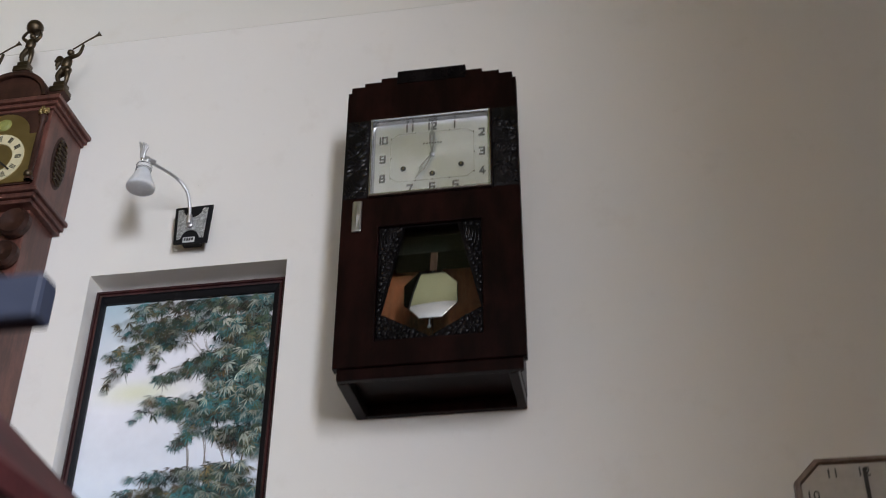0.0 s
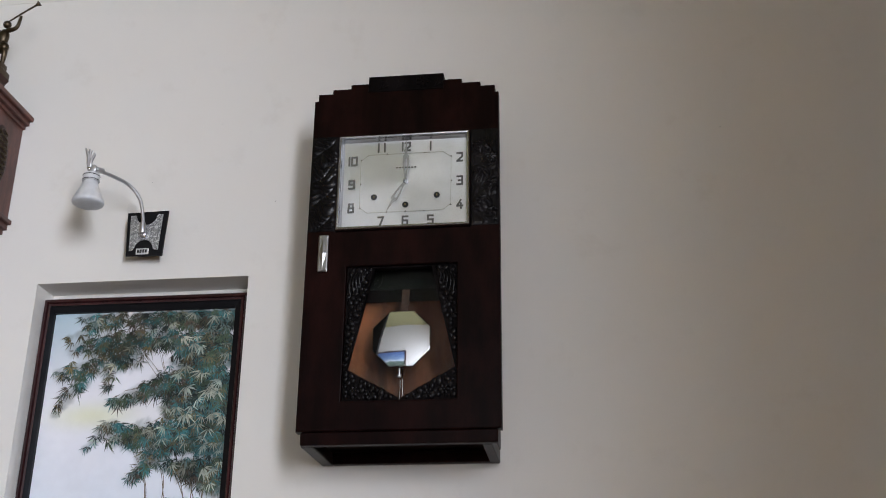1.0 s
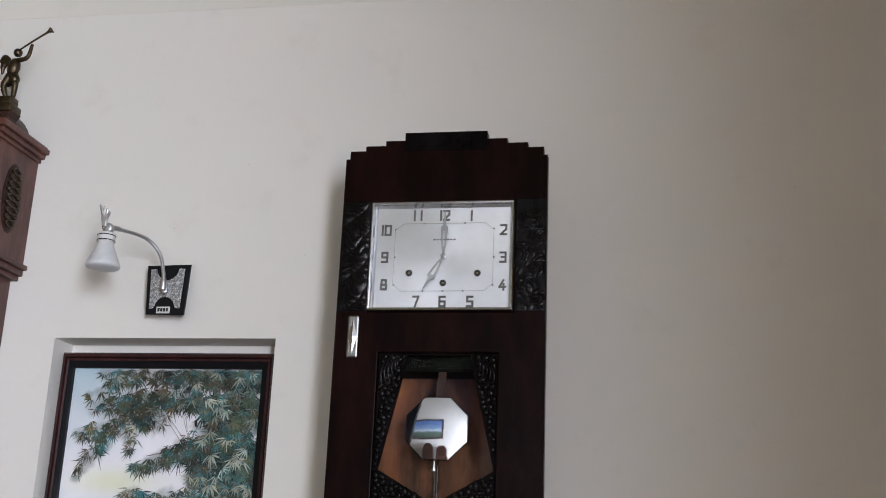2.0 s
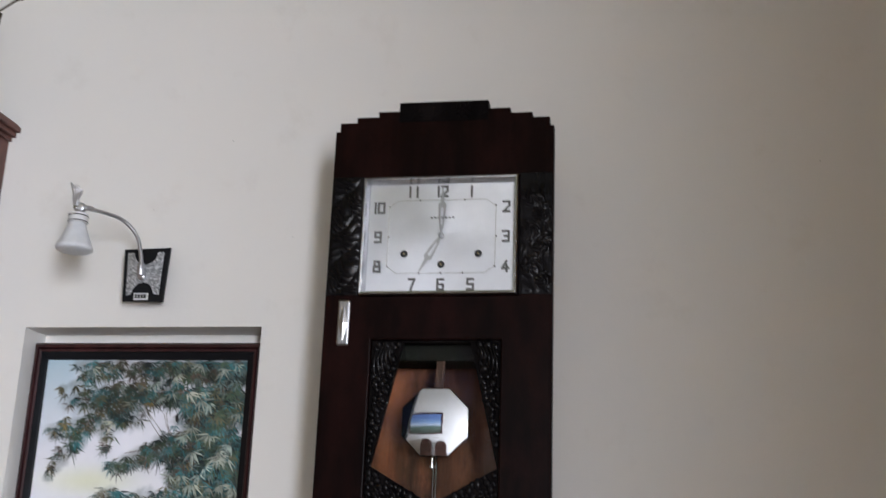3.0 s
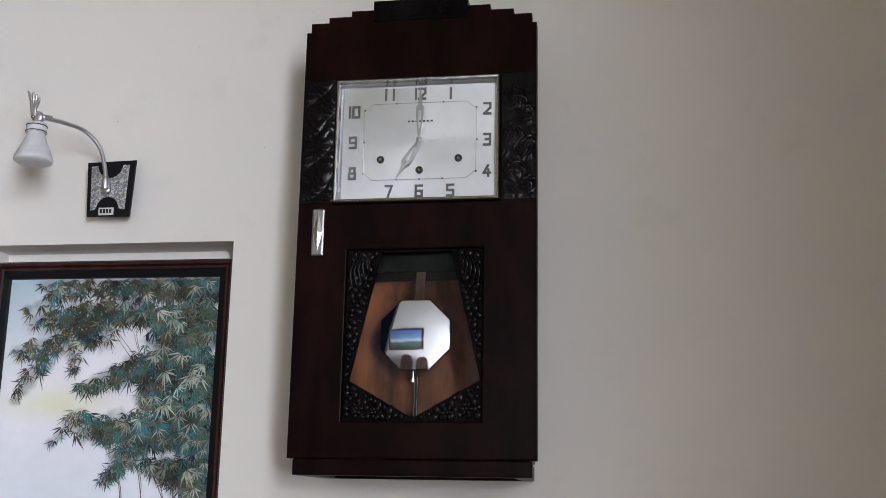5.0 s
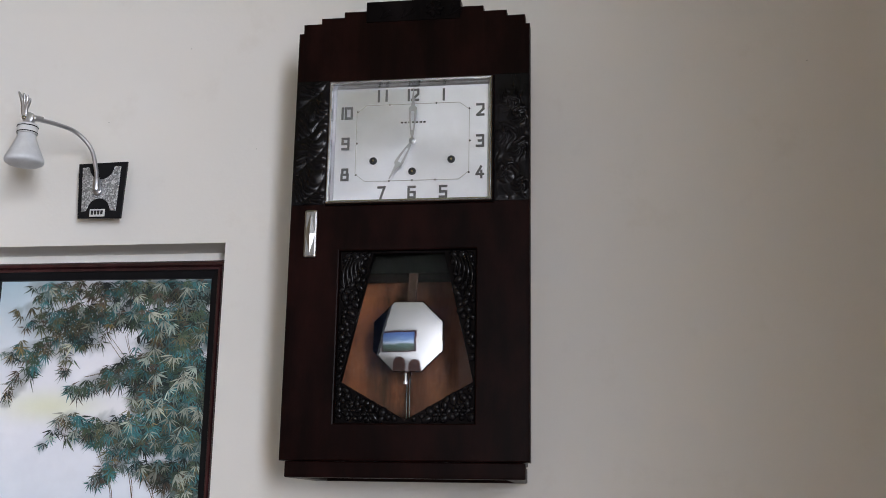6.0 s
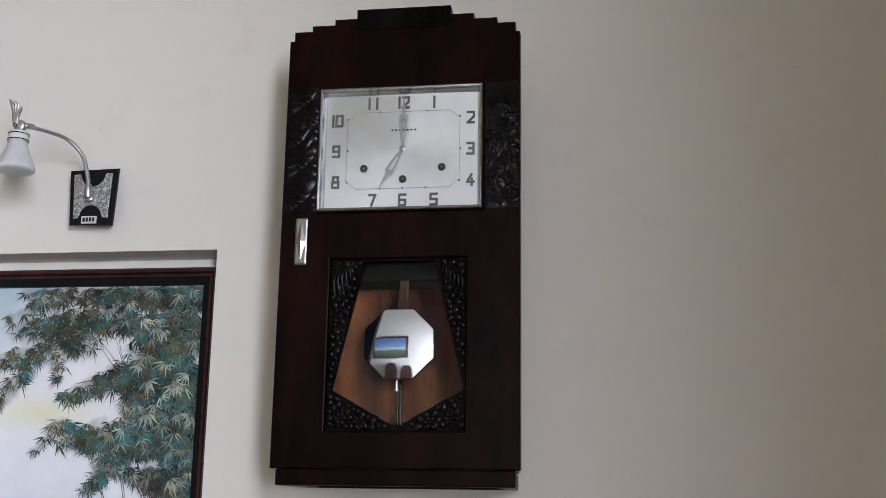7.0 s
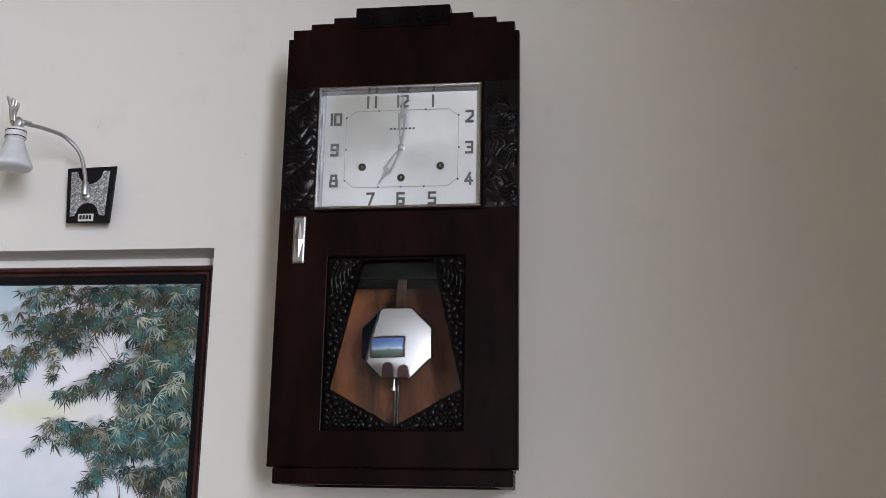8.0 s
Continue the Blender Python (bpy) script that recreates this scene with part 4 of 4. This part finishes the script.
# scrolled brackets at the trunk sides
for sx in (-1, 1):
    bx = TC + sx * 0.066
    for k, zc in enumerate((2.18, 2.10, 2.03, 1.97)):
        bm = lathe([(0, 0.012), (0.030 - 0.003 * k, 0.022), (0.036 - 0.003 * k, 0.014), (0.036 - 0.003 * k, 0)], (bx - sx * 0.008 * k, TF + 0.030, zc), (0, -1, 0), 24)
        part("scroll_bracket", bm, M_OAKDK, tail, "dark carved scroll", smooth=False)
part("tail_box", box(TC - 0.095, TC + 0.095, TF + 0.02, -0.002, 1.30, 1.50, 0.006), M_OAK, tail)


def figure(name, x, y, z, h, horn, label):
    """A cast ornament on a small block: one plain mesh."""
    bm = bmesh.new()
    s = h / 0.16
    P = lambda a, b, c: (x + a * s, y + b * s, z + c * s)
    box(x - 0.018 * s, x + 0.018 * s, y - 0.018 * s, y + 0.018 * s, z, z + 0.016 * s, 0.002, bm)
    box(x - 0.013 * s, x + 0.013 * s, y - 0.013 * s, y + 0.013 * s, z + 0.016 * s, z + 0.032 * s, 0.002, bm)
    tube([P(-0.006, 0, 0.032), P(-0.012, -0.004, 0.055), P(-0.004, 0, 0.078)], [0.004 * s, 0.006 * s, 0.008 * s], 8, bm)
    tube([P(0.008, 0, 0.032), P(0.012, -0.006, 0.055), P(0.004, 0, 0.078)], [0.004 * s, 0.006 * s, 0.008 * s], 8, bm)
    blob(bm, P(0, 0, 0.094), 0.013 * s, 2, (0.95, 0.8, 1.5), 0.15)
    if horn:
        blob(bm, P(0.004, 0, 0.124), 0.0085 * s, 2)
        for k in range(3):
            tube([P(-0.006, 0.004, 0.104), P(-0.024, 0.006, 0.118 - 0.008 * k), P(-0.034 + 0.004 * k, 0.006, 0.108 - 0.012 * k)], [0.003 * s, 0.006 * s, 0.002 * s], 6, bm)
        tube([P(0.008, -0.004, 0.106), P(0.030, -0.008, 0.110), P(0.036, -0.008, 0.136)], [0.005 * s, 0.004 * s, 0.003 * s], 8, bm)
        tube([P(0.012, -0.008, 0.126), P(0.040, -0.010, 0.143), P(0.064, -0.010, 0.158)], [0.0016 * s, 0.0018 * s, 0.002 * s], 8, bm)
        lathe([(0.002 * s, 0), (0.003 * s, 0.006 * s), (0.0065 * s, 0.012 * s), (0, 0.010 * s)], P(0.062, -0.010, 0.157), (0.8, 0, 0.5), 12, bm)
        tube([P(0, 0, 0.075), P(0.010, -0.006, 0.066), P(-0.012, 0.004, 0.058)], [0.009 * s, 0.009 * s, 0.003 * s], 8, bm)
    else:
        blob(bm, P(0, 0, 0.120), 0.0075 * s, 2)
        blob(bm, P(0, 0, 0.147), 0.0195 * s, 3)
        for sx in (-1, 1):
            tube([P(sx * 0.010, 0, 0.104), P(sx * 0.022, -0.003, 0.116), P(sx * 0.016, 0, 0.136)], [0.005 * s, 0.004 * s, 0.003 * s], 8, bm)
    return single(name, bm, M_BRONZE, label, "ornament", smooth=True)


for px, pz in ((TC - 0.002, 2.5875), (TX1 - 0.004, 2.509), (TX0 + 0.004, 2.509)):
    part("pedestal", plate([(px - 0.013, pz), (px + 0.013, pz), (px + 0.013, pz + 0.010), (px + 0.021, pz + 0.020), (px - 0.021, pz + 0.020), (px - 0.013, pz + 0.010)], [], -0.118, -0.152, 0.001), M_OAKDK, tail, "small dark pedestal")
figure("bronze_figure", TC - 0.005, -0.135, 2.6075, 0.166, False, "dark bronze statuette carrying a globe, on top of the tail clock")
figure("bronze_figure", TX1 - 0.004, -0.135, 2.529, 0.171, True, "dark bronze statuette blowing a horn, on top of the tail clock")
figure("bronze_figure", TX0 + 0.004, -0.135, 2.529, 0.171, True, "dark bronze statuette blowing a horn, on top of the tail clock")

# ---- the eight-sided wall clock low on the wall ----
octo = thing("octagonal_wall_clock", (0.741, 0, 1.336), "eight-sided wall clock with a cream dial and brown wooden rim", "clock")
OC = (0.748, 1.457)


def octa(r, y, bm):
    """A square of half-width r with its corners cut, at depth y."""
    c = r - 0.040 + (0.120 - r) * 0.41
    return [bm.verts.new((OC[0] + x, y, OC[1] + z)) for x, z in ((r, c), (c, r), (-c, r), (-r, c), (-r, -c), (-c, -r), (c, -r), (r, -c))]


R8 = 0.120
bm = bmesh.new()
loops = [octa(R8, -0.001, bm), octa(R8, -0.020, bm), octa(R8 - 0.003, -0.024, bm), octa(R8 - 0.008, -0.025, bm), octa(R8 - 0.011, -0.018, bm)]
for a, b in zip(loops, loops[1:]):
    for i in range(8):
        bm.faces.new((a[i], a[(i + 1) % 8], b[(i + 1) % 8], b[i]))
part("rim", bm, wood("brown_rim_wood", (0.12, 0.085, 0.070), (0.22, 0.16, 0.13), 0.4, 0.2, "x", 60), octo, "brown moulded rim")
bm = bmesh.new()
a, b = octa(R8 - 0.0105, -0.017, bm), octa(R8 - 0.0105, -0.012, bm)
bm.faces.new(a)
odial = part("dial", bm, plain("cream_dial_paper", (0.50, 0.48, 0.45), 0.4), octo, "cream dial")
for i in range(1, 13):
    a = i * math.pi / 6
    part("numeral", letters(str(i), 0.024, (OC[0] + 0.092 * math.sin(a) / max(abs(math.sin(a)), abs(math.cos(a))), -0.0178, OC[1] + 0.092 * math.cos(a) / max(abs(math.sin(a)), abs(math.cos(a))))), M_INK, odial, "black numeral")
for ang, ln, w in ((0.02, 0.098, 0.007), (3.66, 0.06, 0.008)):
    bm = box(OC[0] - w / 2, OC[0] + w / 2, -0.0205, -0.0195, OC[1] - 0.012, OC[1] + ln)
    bmesh.ops.rotate(bm, verts=bm.verts[:], cent=(OC[0], 0, OC[1]), matrix=Matrix.Rotation(ang, 3, "Y"))
    part("clock_hand", bm, M_INK, odial)

# ---- a wooden table clock in front, its sloping roof and blue-grey finial ----
table = thing("side_table", (-0.16, -1.42, -0.02), "dark wooden side table under a table clock", "table")
part("tabletop", box(-0.42, 0.10, -1.62, -1.22, 0.68, 0.71, 0.004), M_OAKDK, table)
for lx in (-0.39, 0.07):
    for ly in (-1.59, -1.25):
        part("leg", box(lx - 0.02, lx + 0.02, ly - 0.02, ly + 0.02, -0.02, 0.68, 0.003), M_OAKDK, table)
mc = thing("table_clock", (-0.16, -1.42, 0.71), "red-brown wooden table clock with a sloping roof and a blue-grey finial", "clock")
M_RED = wood("red_mahogany", (0.030, 0.008, 0.009), (0.055, 0.014, 0.015), 0.5, 0.0, "x", 40, 0.12)
part("base", box(-0.285, -0.035, -1.51, -1.33, 0.71, 0.74, 0.004), M_RED, mc)
part("body", box(-0.265, -0.055, -1.495, -1.345, 0.74, 1.02, 0.003), M_RED, mc)
part("roof", plate([(-0.345, 1.018), (0.025, 1.018), (0.022, 1.034), (-0.160, 1.205), (-0.342, 1.034)], [], -1.325, -1.515, 0.004), M_RED, mc, "sloping red-brown roof")
fin = part("finial", box(-0.169, -0.151, -1.43, -1.41, 1.19, 1.215, 0.002), M_RED, mc)
M_BLUE = plain("blue_grey_paint", (0.028, 0.033, 0.052), 0.6, 0.15)
part("crossbar", box(-0.165, 0.0455, -1.532, -1.5155, 1.0945, 1.121, 0.003), M_BLUE, mc, "blue-grey painted crossbar")

# ---- what the bob mirrors: the far wall's picture and dark furniture ----
pic = thing("landscape_picture", (-0.8, YB, 2.45), "wide framed landscape picture with a blue sky on the far wall", "painting")
part("frame", ring_loft([(-1.80, -0.55, 2.10, 2.83, YB + 0.001), (-1.80, -0.55, 2.10, 2.83, YB + 0.03), (-1.755, -0.595, 2.145, 2.785, YB + 0.03), (-1.755, -0.595, 2.145, 2.785, YB + 0.012)]), M_FRAME, pic)
M_LAND, nt, b = mat("painted_landscape")
tc = nt.nodes.new("ShaderNodeTexCoord")
sep = nt.nodes.new("ShaderNodeSeparateXYZ")
nt.links.new(tc.outputs["Generated"], sep.inputs[0])
nz_ = noise_tex(nt, tc.outputs["Generated"], 5, 5)
ad = nt.nodes.new("ShaderNodeMath")
ad.operation = "MULTIPLY_ADD"
nt.links.new(nz_, ad.inputs[0])
ad.inputs[1].default_value = 0.30
nt.links.new(sep.outputs["Z"], ad.inputs[2])
nt.links.new(ramp(nt, ad.outputs[0], [(0.25, (0.05, 0.07, 0.05)), (0.50, (0.10, 0.15, 0.13)), (0.60, (0.45, 0.52, 0.62)), (0.72, (0.18, 0.28, 0.46)), (1.0, (0.09, 0.16, 0.36))]), b.inputs["Base Color"])
setp(b, Roughness=0.5)
part("canvas", box(-1.755, -0.595, YB + 0.006, YB + 0.013, 2.145, 2.785), M_LAND, pic)
cab = thing("cabinet", (-0.8, YB + 0.25, -0.02), "dark wooden cabinet with two doors against the far wall", "cabinet")
part("body", box(-1.5, -0.1, YB + 0.01, YB + 0.45, 0.05, 1.35, 0.006), M_OAKDK, cab)
part("plinth", box(-1.46, -0.14, YB + 0.02, YB + 0.42, -0.02, 0.05), M_OAKDK, cab)
for dx0, dx1 in ((-1.47, -0.81), (-0.79, -0.13)):
    d = part("door", box(dx0, dx1, YB + 0.45, YB + 0.47, 0.09, 1.31, 0.004), M_OAKDK, cab)
for cxx, hh in ((-1.08, 0.60), (-0.56, 0.52)):
    t = thing("mantel_clock", (cxx, YB + 0.25, 1.35), "dark wooden mantel clock on the cabinet", "clock", "clocks on the cabinet")
    part("body", plate([(cxx - 0.20, 1.35), (cxx + 0.20, 1.35), (cxx + 0.20, 1.35 + hh * 0.6)] + arc(cxx, 1.35 + hh * 0.6, 0.20, 0, 180, 14, hh * 0.4 / 0.20)[1:-1] + [(cxx - 0.20, 1.35 + hh * 0.6)], [], YB + 0.17, YB + 0.33, 0.004), M_OAKDK, t)
    part("base", box(cxx - 0.24, cxx + 0.24, YB + 0.13, YB + 0.37, 1.3505, 1.392, 0.006), M_OAKDK, t)

# ---- window in the side wall, and small marks on the wall ----
win = thing("window_1", (XR + 0.1, (WY0 + WY1) / 2, WZ0), "wide daylight window with a white frame", "window", "", "structure")
for a, b, c, d in ((WY0, WY0 + 0.05, WZ0, WZ1), (WY1 - 0.05, WY1, WZ0, WZ1), (WY0 + 0.05, WY1 - 0.05, WZ0, WZ0 + 0.05), (WY0 + 0.05, WY1 - 0.05, WZ1 - 0.05, WZ1)):
    part("window_frame", box(XR + 0.28, XR + 0.33, a, b, c, d, 0.003), M_WHITEPL, win)
for x, z in ((0.613, 2.391), (-0.432, 2.462), (-0.302, 2.272), (-0.575, 2.330)):
    single("nail", lathe([(0.0005, 0), (0.0006, 0.001), (0.0009, 0.0014), (0.0007, 0.002), (0, 0.0022)], (x, 0.0005, z), (0, -1, 0), 10), M_FINE, "small dark nail in the plaster wall", "nail", "", "nails in the wall")
